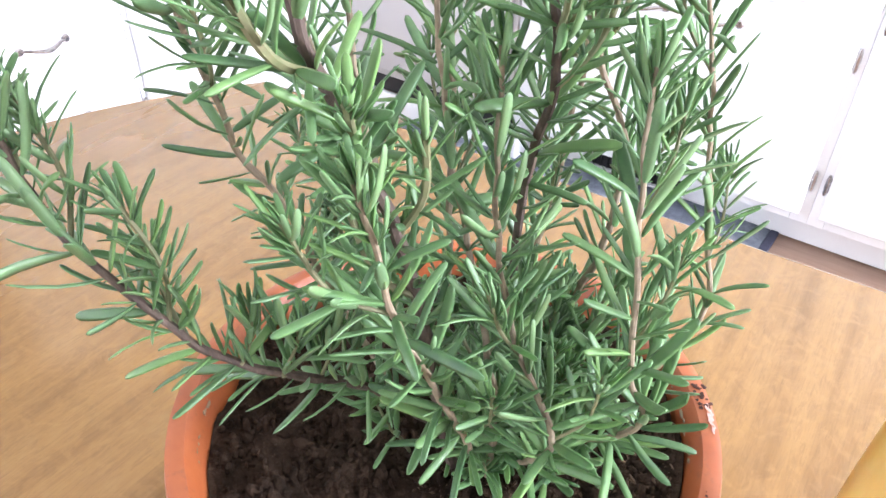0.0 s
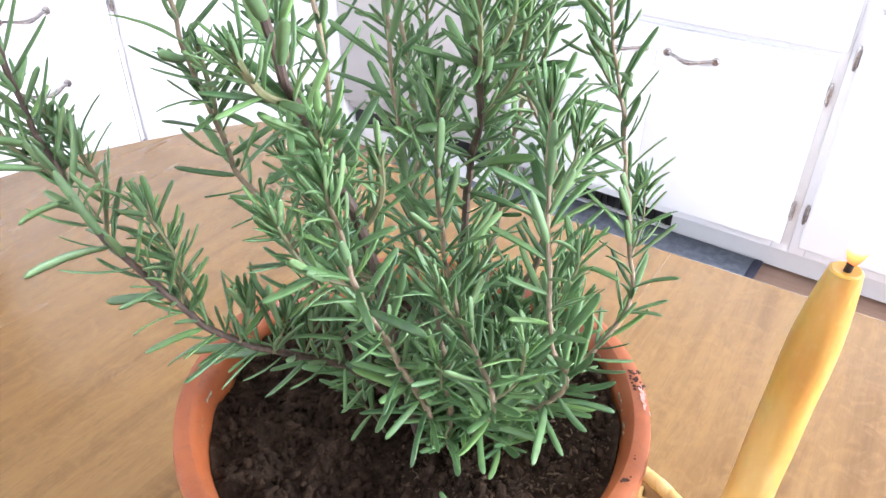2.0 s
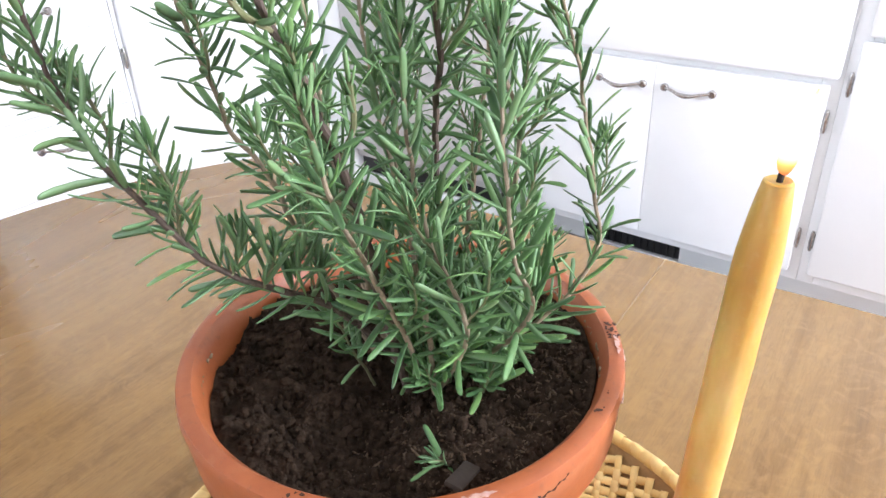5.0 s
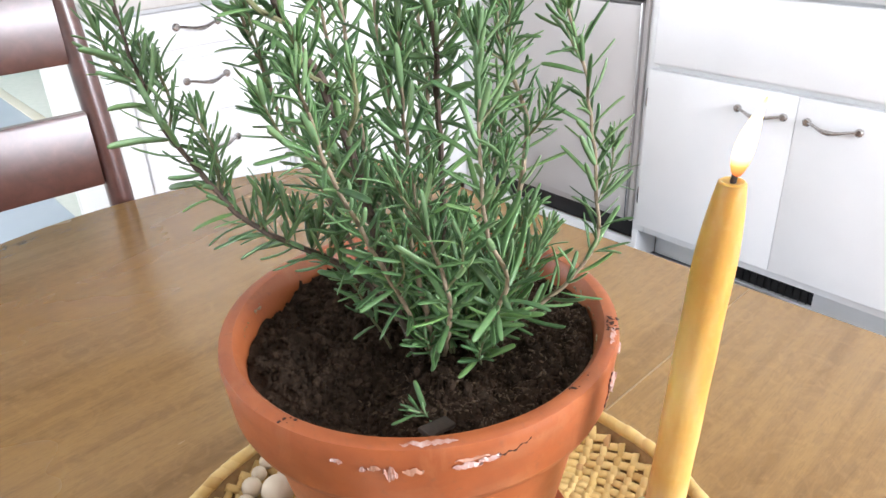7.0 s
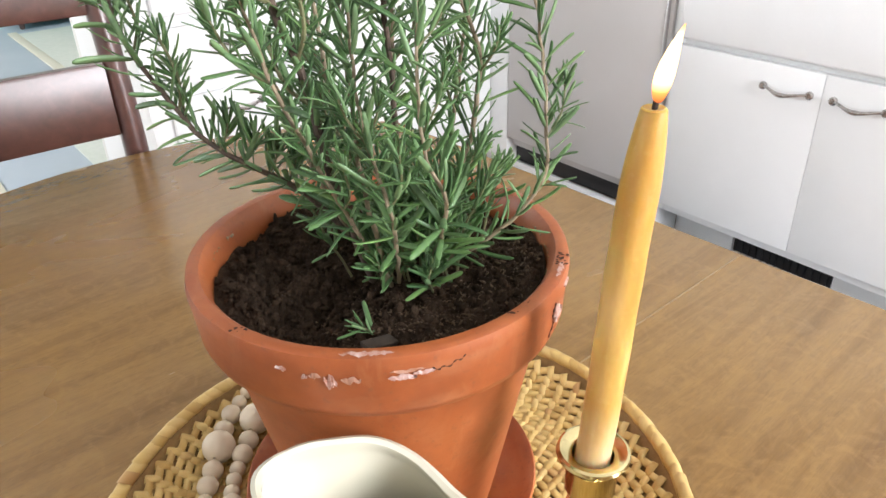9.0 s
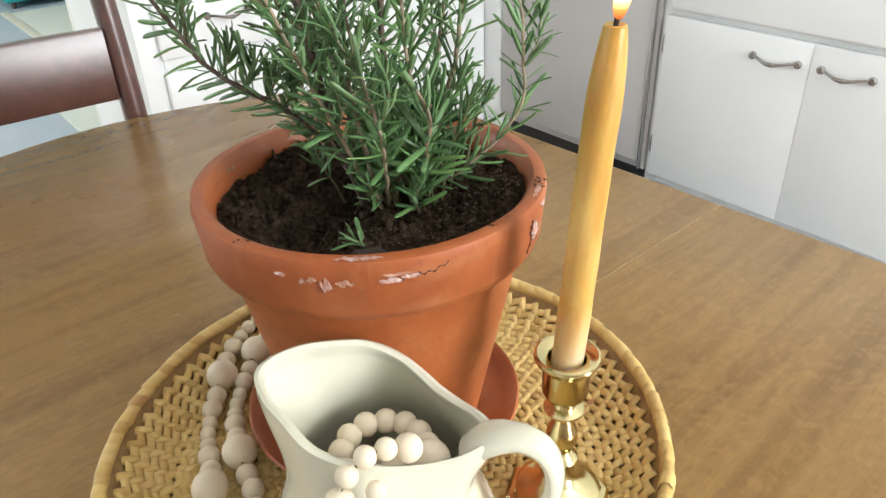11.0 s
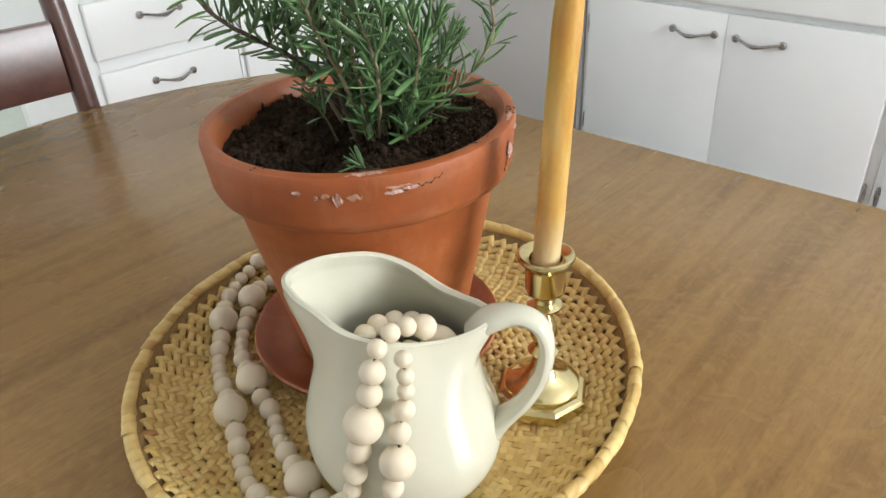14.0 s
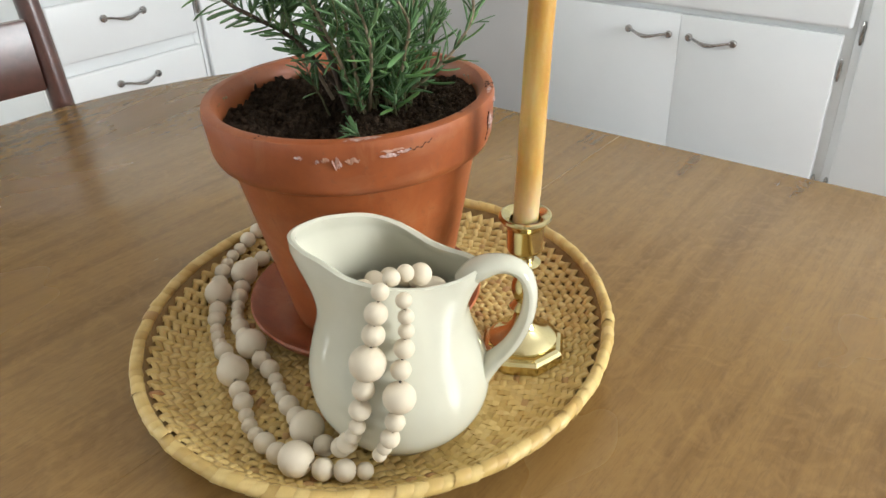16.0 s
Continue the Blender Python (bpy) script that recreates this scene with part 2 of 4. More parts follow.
M_PALERUG = plain("pale_green_rug", (0.60, 0.645, 0.575), (0.68, 0.71, 0.645), 30, 0.85, 0.95, bump=0.4, fine=300, distance=0.002)
M_HALLFLOOR = plain("pale_blue_floor", (0.42, 0.49, 0.56), (0.50, 0.56, 0.62), 3, 0.4, 0.55, bump=0.05)
M_CREAM = plain("cream_paint", (0.72, 0.68, 0.55), (0.78, 0.745, 0.63), 6, 0.5, 0.6)
M_TEAL = plain("teal_fabric", (0.02, 0.36, 0.38), (0.04, 0.44, 0.45), 60, 0.7, 0.85, bump=0.2)
M_PEWTER = plain("worn_pewter", (0.26, 0.242, 0.232), (0.64, 0.62, 0.60), 130, 0.14, 0.34, metal=1.0, bump=0.1)
M_STEEL = plain("grey_appliance_enamel", (0.50, 0.485, 0.47), (0.55, 0.535, 0.52), 3, 0.28, 0.36, bump=0.02)
M_CHROME = plain("chrome_trim", (0.62, 0.62, 0.63), (0.7, 0.7, 0.71), 30, 0.12, 0.2, metal=1.0)
M_BLACK = plain("black_plastic", (0.012, 0.012, 0.013), (0.022, 0.021, 0.021), 40, 0.4, 0.6)
M_COUNTER = plain("counter_laminate", (0.50, 0.48, 0.45), (0.58, 0.56, 0.53), 60, 0.3, 0.4)
M_RUG = plain("blue_grey_rug", (0.075, 0.095, 0.125), (0.20, 0.225, 0.26), 55, 0.9, 1.0, bump=0.6, fine=500, distance=0.003)
M_RUGEDGE = plain("rug_binding", (0.035, 0.04, 0.07), (0.06, 0.065, 0.1), 90, 0.9, 1.0, bump=0.4)
M_FLAKE = plain("flaking_whitewash", (0.32, 0.115, 0.060), (0.54, 0.41, 0.38), 260, 0.2, 0.4, bump=0.3)
M_FILM = plain("whitewash_film", (0.30, 0.115, 0.055), (0.46, 0.27, 0.20), 150, 0.25, 0.5, bump=0.2)
M_DRYSOIL = plain("dry_soil_fibre", (0.045, 0.028, 0.016), (0.155, 0.098, 0.056), 700, 0.9, 1.0, bump=0.4)
M_CRUST = plain("mineral_crust", (0.20, 0.15, 0.085), (0.36, 0.30, 0.20), 600, 0.9, 1.0, bump=0.4)
M_CRACK = plain("crack_dirt", (0.03, 0.015, 0.01), (0.09, 0.035, 0.02), 500, 0.9, 1.0)
M_SEAM = plain("pale_seam_glint", (0.25, 0.148, 0.058), (0.37, 0.245, 0.115), 90, 0.3, 0.5, bump=0.1)
M_MAHOGANY = make_mahogany()
M_FLOOR = make_floor()


# ---- mesh helpers ----
def part(name, bm, material, parent=None, label="", smooth=True, kind=""):
    me = bpy.data.meshes.new(name)
    bm.to_mesh(me)
    bm.free()
    for m in material if isinstance(material, (list, tuple)) else [material]:
        me.materials.append(m)
    if smooth:
        me.polygons.foreach_set("use_smooth", [True] * len(me.polygons))
        me.set_sharp_from_angle(angle=radians(38))
    ob = new(name, me)
    if parent:
        ob.parent = parent
    return tagged(ob, label, kind=kind)


def thing(name, at=(0, 0, 0), turn=0.0, label="", category="", group="", kind=""):
    ob = new(name)
    ob.matrix_basis = pose(*at, 0, 0, turn)
    return tagged(ob, label, category, group, kind)


def box(lo, hi, bevel=0.0, bm=None, seg=2):
    own = bmesh.new()
    bmesh.ops.create_cube(own, size=1)
    for v in own.verts:
        v.co = Vector([(a + b) / 2 + (b - a) * c for a, b, c in zip(lo, hi, v.co)])
    if bevel:
        bmesh.ops.bevel(own, geom=own.edges[:], offset=bevel, segments=seg, affect="EDGES", profile=0.5)
    if bm is None:
        return own
    me = bpy.data.meshes.new("tmp")
    own.to_mesh(me)
    own.free()
    bm.from_mesh(me)
    bpy.data.meshes.remove(me)
    return bm


def lathe(profile, segs=64, bm=None, wobble=0.0):
    """Turns (radius, height) pairs about z."""
    bm = bm or bmesh.new()
    rings = []
    for i, (r, z) in enumerate(profile):
        if r < 1e-6:
            rings.append([bm.verts.new((0, 0, z))])
            continue
        ring = []
        for k in range(segs):
            a = 2 * math.pi * k / segs
            q = r * (1 + wobble * noise.noise(Vector((math.cos(a) * 2, math.sin(a) * 2, z * 30))))
            ring.append(bm.verts.new((q * math.cos(a), q * math.sin(a), z)))
        rings.append(ring)
    for a, b in zip(rings, rings[1:]):
        for k in range(segs):
            j = (k + 1) % segs
            f = [a[k % len(a)], a[j % len(a)], b[j % len(b)], b[k % len(b)]]
            f = list(dict.fromkeys(f))
            if len(f) > 2:
                bm.faces.new(f)
    return bm


def spline(points, n):
    """n + 1 places along a smooth curve through the points."""
    p = [Vector(q) for q in points]
    p = [2 * p[0] - p[1]] + p + [2 * p[-1] - p[-2]]
    out = []
    spans = len(p) - 3
    for i in range(n + 1):
        s = min(i / n * spans, spans - 1e-6)
        k, t = int(s), s - int(s)
        a, b, c, e = p[k:k + 4]
        out.append(0.5 * (2 * b + (c - a) * t + (2 * a - 5 * b + 4 * c - e) * t * t + (3 * b - a - 3 * c + e) * t ** 3))
    return out


def tube(path, radii, segs=8, bm=None, flat=1.0, up=(0, 0, 1)):
    """A round bar along a path; flat squeezes it along its side."""
    bm = bm or bmesh.new()
    rings = []
    side = None
    for i, p in enumerate(path):
        d = (path[min(i + 1, len(path) - 1)] - path[max(i - 1, 0)]).normalized()
        if side is None:
            side = d.cross(Vector(up))
            if side.length < 1e-3:
                side = d.cross(Vector((1, 0, 0)))
        side = (side - d * side.dot(d)).normalized()
        over = side.cross(d)
        r = radii[i] if isinstance(radii, (list, tuple)) else radii
        rings.append([bm.verts.new(p + side * r * flat * math.cos(2 * math.pi * k / segs) + over * r * math.sin(2 * math.pi * k / segs)) for k in range(segs)])
    for a, b in zip(rings, rings[1:]):
        for k in range(segs):
            bm.faces.new((a[k], a[(k + 1) % segs], b[(k + 1) % segs], b[k]))
    bm.faces.new(rings[0][::-1])
    bm.faces.new(rings[-1])
    return bm


def moved(bm, m):
    bmesh.ops.transform(bm, matrix=m, verts=bm.verts[:])
    return bm


# ---- the room ----
def slab(name, lo, hi, material, label="", bevel=0.0):
    ob = part(name, box(lo, hi, bevel), material, label=label, kind="structure", smooth=False)
    ob.matrix_basis = pose(0, 0, 0, 0, 0, KITCHEN)
    return ob


def wall_with_window(name, lo, hi, axis, a0, a1, z0, z1, material):
    """A wall with one opening that goes through it; axis: 0 runs along u, 1 along v."""
    bm = bmesh.new()

    def piece(p, q, b, t):
        l, h = list(lo), list(hi)
        l[axis], h[axis], l[2], h[2] = p, q, b, t
        box(l, h, 0, bm)
    piece(lo[axis], a0, lo[2], hi[2])
    piece(a1, hi[axis], lo[2], hi[2])
    piece(a0, a1, lo[2], z0)
    piece(a0, a1, z1, hi[2])
    ob = part(name, bm, material, kind="structure", smooth=False)
    ob.matrix_basis = pose(0, 0, 0, 0, 0, KITCHEN)
    return ob


floor = slab("floor", (-2.25, -2.7, -0.08), (2.8, 2.25, -0.006), M_FLOOR)
hall_floor = slab("floor_hall", (-7.0, -2.7, -0.08), (-2.253, 2.25, 0.0), M_HALLFLOOR)
slab("wall_back", (-2.25, 2.25, -0.08), (2.9, 2.37, 2.5), M_WALL)
wall_with_window("wall_side", (2.8, -2.7, -0.08), (2.92, 2.25, 2.5), 1, 0.35, 1.39, 0.9, 2.2, M_WALL)
wall_with_window("wall_front", (-7.0, -2.82, -0.08), (2.92, -2.7, 2.5), 0, -0.65, 1.35, 0.9, 2.25, M_WALL)
slab("wall_behind_drawers", (-2.37, 0.40, 0.0), (-2.25, 2.25, 2.5), M_WALL)
slab("wall_hall_far", (-7.0, 2.25, -0.08), (-2.253, 2.37, 2.5), M_HALLWALL)
slab("wall_hall_end", (-7.12, -2.7, -0.08), (-7.003, 2.37, 2.5), M_HALLWALL)
slab("ceiling", (-7.12, -2.82, 2.503), (2.92, 2.37, 2.6), M_CEILING)


def window(name, lo, hi, axis):
    ob = new(name)
    ob.matrix_basis = pose(0, 0, 0, 0, 0, KITCHEN)
    tagged(ob, kind="structure")
    bm = bmesh.new()
    t = 0.05
    a, b = (lo[0], hi[0]) if axis == 0 else (lo[1], hi[1])
    o0, o1 = (lo[1], hi[1]) if axis == 0 else (lo[0], hi[0])

    def bar(p, q, z0, z1):
        if axis == 0:
            box((p, o0, z0), (q, o1, z1), 0.004, bm)
        else:
            box((o0, p, z0), (o1, q, z1), 0.004, bm)
    bar(a, a + t, lo[2], hi[2])
    bar(b - t, b, lo[2], hi[2])
    bar(a + t, b - t, lo[2], lo[2] + t)
    bar(a + t, b - t, hi[2] - t, hi[2])
    m = (a + b) / 2
    bar(m - 0.02, m + 0.02, lo[2] + t, hi[2] - t)
    part("window_frame", bm, M_WHITE, ob, smooth=False)


window("window_1", (2.84, 0.35, 0.9), (2.88, 1.39, 2.2), 1)
# Assumed window in the unseen front wall.
window("assumed_window", (-0.65, -2.78, 0.9), (1.35, -2.74, 2.25), 0)

# ---- kitchen cabinets ----
FACE = 1.575      # face frames of the back run
LEFT = -1.62      # face frames of the drawer run


def pull(parent, length=0.118):
    """An arched pull with round feet, along x, standing off towards -y."""
    h = length / 2
    pts = spline([(-h, -0.004, 0), (-h * 0.72, -0.013, -0.001), (-h * 0.3, -0.024, -0.006), (0, -0.026, -0.008), (h * 0.3, -0.024, -0.006), (h * 0.72, -0.013, -0.001), (h, -0.004, 0)], 28)
    rad = [0.0042 + 0.0030 * math.exp(-((i - 14) / 5) ** 2) for i in range(29)]
    ob = part("handle", tube(pts, rad, 10, flat=0.8, up=(0, 1, 0)), M_PEWTER, parent, "worn pewter arched pull")
    for s in (-1, 1):
        foot = lathe([(0, -0.006), (0.0085, -0.006), (0.0098, -0.003), (0.0098, 0.003), (0.007, 0.0055), (0, 0.006)], 18)
        moved(foot, Matrix.Translation((s * h, -0.004, 0)) @ Matrix.Rotation(radians(90), 4, "X"))
        part("foot", foot, M_PEWTER, ob)
    return ob


def hinge(parent, x, y, z, side):
    bm = tube([Vector((x, y, z - 0.027 + 0.054 * k / 6)) for k in range(7)], [0.003, 0.0055, 0.0055, 0.0062, 0.0055, 0.0055, 0.003], 10)
    box((min(x, x + side * 0.014), y + 0.0005, z - 0.02), (max(x, x + side * 0.014), y + 0.004, z + 0.02), 0.0008, bm)
    return part("hinge", bm, M_PEWTER, parent, "worn pewter hinge")


def front(parent, name, x0, x1, z0, z1, y, thick=0.02, bevel=0.006):
    return part(name, box((x0, y, z0), (x1, y + thick, z1), bevel, seg=3), M_WHITE, parent)


def face_frame(parent, x0, x1, z0, z1, y, stiles, rails):
    part("carcass", box((x0, y + 0.02, z0), (x1, y + 0.56, z1)), M_WHITE, parent, smooth=False)
    for a, b in stiles:
        part("stile", box((a, y, z0), (b, y + 0.0195, z1), 0.0015), M_WHITE, parent)
    for a, b in rails:
        part("rail", box((stiles[0][1] + 0.0005, y + 0.0004, a), (stiles[-1][0] - 0.0005, y + 0.0195, b), 0.0015), M_WHITE, parent)


# the two-door unit
unit = thing("cabinet_unit", turn=KITCHEN, label="white painted base cabinet with two doors under a drawer", category="cabinet", group="kitchen cabinets")
face_frame(unit, -0.902, -0.0503, 0.122, 0.862, FACE, [(-0.902, -0.862), (-0.092, -0.0503)], [(0.122, 0.17), (0.612, 0.645), (0.84, 0.862)])
part("end_panel", box((-0.902, FACE + 0.0005, 0.0), (-0.884, FACE + 0.111, 0.1215), 0.001), M_WHITE, unit)
for x0, x1, hx, gx, side in ((-0.878, -0.4662, -0.553, -0.884, 1), (-0.4650, -0.072, -0.378, -0.066, -1)):
    door = front(unit, "door", x0, x1, 0.152, 0.622, FACE - 0.0205, bevel=0.0008)
    p = pull(door)
    p.matrix_basis = pose(hx, FACE - 0.0205, 0.567)
    for z in (0.54, 0.242):
        hinge(door, gx, FACE - 0.008, z, side)
front(unit, "drawer_front", -0.872, -0.056, 0.637, 0.835, FACE - 0.0225, 0.022, 0.010)

# the unit beside it
unit = thing("cabinet_unit", turn=KITCHEN, label="white painted base cabinet with one tall door", category="cabinet", group="kitchen cabinets")
face_frame(unit, -0.0497, 0.62, 0.122, 0.862, FACE, [(-0.0497, -0.012), (0.58, 0.62)], [(0.122, 0.17), (0.722, 0.745), (0.84, 0.862)])
door = front(unit, "door", -0.028, 0.60, 0.152, 0.726, FACE - 0.0205)
p = pull(door)
p.matrix_basis = pose(0.50, FACE - 0.0205, 0.64)
for z in (0.63, 0.242):
    hinge(door, -0.035, FACE - 0.008, z, 1)
front(unit, "drawer_front", -0.02, 0.60, 0.736, 0.835, FACE - 0.0205)

# toe kick with its register
KICK = FACE + 0.112
REG0, REG1 = -0.684, -0.382
kick = part("toe_kick", box((-0.8835, KICK, 0.0), (REG0, KICK + 0.02, 0.1215), 0.001), M_WHITE, label="white toe kick board with a dark floor register", smooth=False, kind="structure")
for lo, hi in (((REG1, KICK, 0.0), (0.62, KICK + 0.02, 0.1215)), ((REG0, KICK, 0.0), (REG1, KICK + 0.02, 0.010))):
    part("board", box(lo, hi, 0.001), M_WHITE, kick, smooth=False)
part("register", box((REG0, KICK + 0.014, 0.0105), (REG1, KICK + 0.019, 0.121)), M_BLACK, kick, "black register opening")
for k in range(14):
    part("slat", box((REG0 + 0.006 + k * 0.0212, KICK + 0.0085, 0.0105), (REG0 + 0.009 + k * 0.0212, KICK + 0.0135, 0.1205)), M_BLACK, kick)
kick.matrix_basis = pose(0, 0, 0, 0, 0, KITCHEN)

# dishwasher
dw = thing("dishwasher", turn=KITCHEN, label="grey built-in dishwasher with black kick plate and trim", category="dishwasher")
part("body", box((-1.53, FACE + 0.01, 0.14), (-0.915, FACE + 0.55, 0.86)), M_STEEL, dw, smooth=False)
part("door_panel", box((-1.53, FACE - 0.02, 0.175), (-0.922, FACE + 0.008, 0.785), 0.003), M_STEEL, dw)
part("control_panel", box((-1.53, FACE - 0.024, 0.795), (-0.915, FACE + 0.008, 0.858), 0.004), M_BLACK, dw)
part("trim", box((-0.9205, FACE - 0.023, 0.15), (-0.9165, FACE + 0.008, 0.793), 0.001), M_CHROME, dw, "bright metal trim")
part("gasket", box((-0.9155, FACE - 0.010, 0.15), (-0.9030, FACE + 0.008, 0.858)), M_STEEL, dw)
part("kick_plate", box((-1.53, FACE + 0.03, 0.075), (-0.915, FACE + 0.045, 0.168), 0.002), M_BLACK, dw, "black kick plate")
part("toe_board", box((-1.53, FACE + 0.012, 0.0), (-0.9025, FACE + 0.028, 0.074), 0.001), M_WHITE, dw, "white toe board")

filler = thing("cabinet_unit", turn=KITCHEN, label="white painted corner filler between dishwasher and drawers", category="cabinet", group="kitchen cabinets")
part("body", box((LEFT - 0.02, FACE - 0.018, 0.0), (-1.533, FACE + 0.5, 0.862), 0.002), M_WHITE, filler)

# the drawer run, which faces along u: built along x and turned
DR = pose(0, 0, 0, 0, 0, KITCHEN) @ pose(LEFT, 0, 0, 0, 0, 90)
unit = new("cabinet_unit")
unit.matrix_basis = DR
tagged(unit, "white painted drawer cabinet with worn pewter pulls", "cabinet", "kitchen cabinets")
face_frame(unit, 0.365, 0.832, 0.095, 0.862, 0.0, [(0.365, 0.425), (0.815, 0.832)], [(0.095, 0.15), (0.345, 0.387), (0.538, 0.585), (0.717, 0.759), (0.84, 0.862)])
for z0, z1, hz in ((0.145, 0.352, 0.30), (0.380, 0.545, 0.497), (0.578, 0.724, 0.672), (0.752, 0.848, 0.808)):
    dr = front(unit, "drawer_front", 0.418, 0.822, z0, z1, -0.0205)
    p = pull(dr, 0.112)
    p.matrix_basis = pose(0.612, -0.0205, hz)
unit = new("cabinet_unit")
unit.matrix_basis = DR
tagged(unit, "white painted corner base cabinet with one door", "cabinet", "kitchen cabinets")
face_frame(unit, 0.834, 1.555, 0.095, 0.862, 0.0, [(0.834, 0.862), (1.47, 1.555)], [(0.095, 0.14), (0.84, 0.862)])
door = front(unit, "door", 0.845, 1.455, 0.132, 0.848, -0.0205)
for z in (0.655, 0.25):
    hinge(door, 0.839, -0.008, z, 1)
base = part("toe_kick", box((0.365, 0.085, 0.0), (1.555, 0.10, 0.094), 0.001), M_WHITE, label="white toe kick board", kind="structure", smooth=False)
base.matrix_basis = DR
top = slab("countertop", (-1.54, FACE - 0.035, 0.866), (0.66, 2.247, 0.90), M_COUNTER, "grey laminate countertop", 0.004)
tagged(top, category="countertop")
top = slab("countertop", (-2.247, 0.34, 0.866), (-1.545, 2.247, 0.90), M_COUNTER, "grey laminate countertop", 0.004)
tagged(top, category="countertop")

rug = thing("rug", turn=KITCHEN, label="blue-grey woven rug along the toe kick", category="rug")
part("field", box((-1.30, 0.95, -0.004), (-0.135, 1.680, 0.009), 0.003), M_RUG, rug)
part("binding", box((-0.1345, 0.95, -0.004), (-0.112, 1.680, 0.010), 0.003), M_RUGEDGE, rug, "dark blue binding")
mat = part("rug", box((-4.9, -1.6, 0.001), (-2.6, 0.1, 0.008), 0.003), M_CREAM, label="cream rug in the hall")
mat.matrix_basis = pose(0, 0, 0, 0, 0, KITCHEN)
tagged(mat, category="rug")
bm = box((-5.55, 0.755, 0.001), (-3.45, 2.1, 0.009), 0.003)
box((-3.449, 0.43, 0.001), (-2.42, 2.1, 0.009), 0.003, bm)
carpet = thing("rug", turn=KITCHEN, label="large pale green rug with a cream border", category="rug")
part("field", bm, M_PALERUG, carpet)
part("border", box((-5.62, 0.695, 0.001), (-3.45, 0.754, 0.010), 0.003), M_CREAM, carpet, "cream border")


def upholstered_bench():
    """A low padded bench on short feet."""
    ob = thing("bench", turn=KITCHEN, label="low teal upholstered bench at the rug's end", category="bench")
    part("base", box((-6.25, 0.76, 0.045), (-5.68, 1.95, 0.22), 0.02, seg=3), M_TEAL, ob)
    part("cushion", box((-6.24, 0.77, 0.221), (-5.67, 1.94, 0.40), 0.045, seg=4), M_TEAL, ob)
    for u in (-6.19, -5.74):
        for v in (0.82, 1.89):
            part("foot", tube([Vector((u, v, 0.0)), Vector((u, v, 0.046))], [0.016, 0.022], 12), M_MAHOGANY, ob)


upholstered_bench()

# ---- chair ----
def ladder_chair():
    ch = thing("dining_chair", label="dark mahogany ladder-back dining chair pushed up to the table", category="chair")
    ch.matrix_basis = pose(0, 0, 0, 0, 0, KITCHEN) @ pose(-0.745, -0.121, 0, 0, 0, 90)
    # x runs across the back, y points away from the table
    for s in (-1, 1):
        pts = spline([(s * 0.205, -0.03, 0.0), (s * 0.207, 0.0, 0.42), (s * 0.208, 0.006, 0.72), (s * 0.205, 0.012, 0.9), (s * 0.20, 0.035, 1.10)], 20)
        bm = tube(pts, [0.0215 - 0.004 * i / 20 for i in range(21)], 12, flat=0.86)
        part("back_post", bm, M_MAHOGANY, ch)
        leg = tube([Vector((s * 0.21, -0.40, 0.0)), Vector((s * 0.21, -0.40, 0.25)), Vector((s * 0.21, -0.40, 0.42))], [0.014, 0.019, 0.021], 12)
        part("leg", leg, M_MAHOGANY, ch)
        part("stretcher", tube([Vector((s * 0.209, -0.385, 0.2)), Vector((s * 0.207, -0.03, 0.2))], 0.009, 8), M_MAHOGANY, ch)
    for z0, z1, y in ((0.778, 0.880, 0.005), (0.936, 1.026, 0.018), (1.055, 1.09, 0.03), (0.62, 0.71, 0.002)):
        bm = bmesh.new()
        n = 16
        rows = []
        for i in range(n + 1):
            x = -0.19 + 0.38 * i / n
            bow = 0.005 * (1 - (x / 0.19) ** 2)
            rows.append([bm.verts.new((x, y + bow + d, z)) for d, z in ((-0.007, z0 + 0.003), (-0.0085, z0 + 0.006), (-0.0085, z1 - 0.005), (-0.006, z1 - 0.001), (0.006, z1 - 0.001), (0.008, z1 - 0.005), (0.008, z0 + 0.005), (0.006, z0 + 0.003))])
        for a, b in zip(rows, rows[1:]):
            for k in range(8):
                bm.faces.new((a[k], b[k], b[(k + 1) % 8], a[(k + 1) % 8]))
        bm.faces.new(rows[0])
        bm.faces.new(rows[-1][::-1])
        part("slat", bm, M_MAHOGANY, ch)
    part("seat", box((-0.225, -0.425, 0.42), (0.225, 0.0, 0.455), 0.012), M_MAHOGANY, ch)
    return ch


ladder_chair()


# ---- table ----
def table_outline(side, inset=0.0, n=26):
    """One half of the top, from the seam outwards: straight long edges and a bowed end."""
    pts = []
    half_v, end = 0.395 - inset, 0.715 - inset
    arc = []
    for i in range(n + 1):
        s = -1 + 2 * i / n
        a = abs(s)
        x = end - 0.15 * a ** 2
        arc.append((side * x, s * half_v))
    pts = [(side * 0.0002, -half_v)] + arc + [(side * 0.0002, half_v)]
    return pts


table = thing("dining_table", (0, 0, 0), TABLE, "golden brown wooden dining table with a centre leaf seam", "table")
SEAM = -0.006
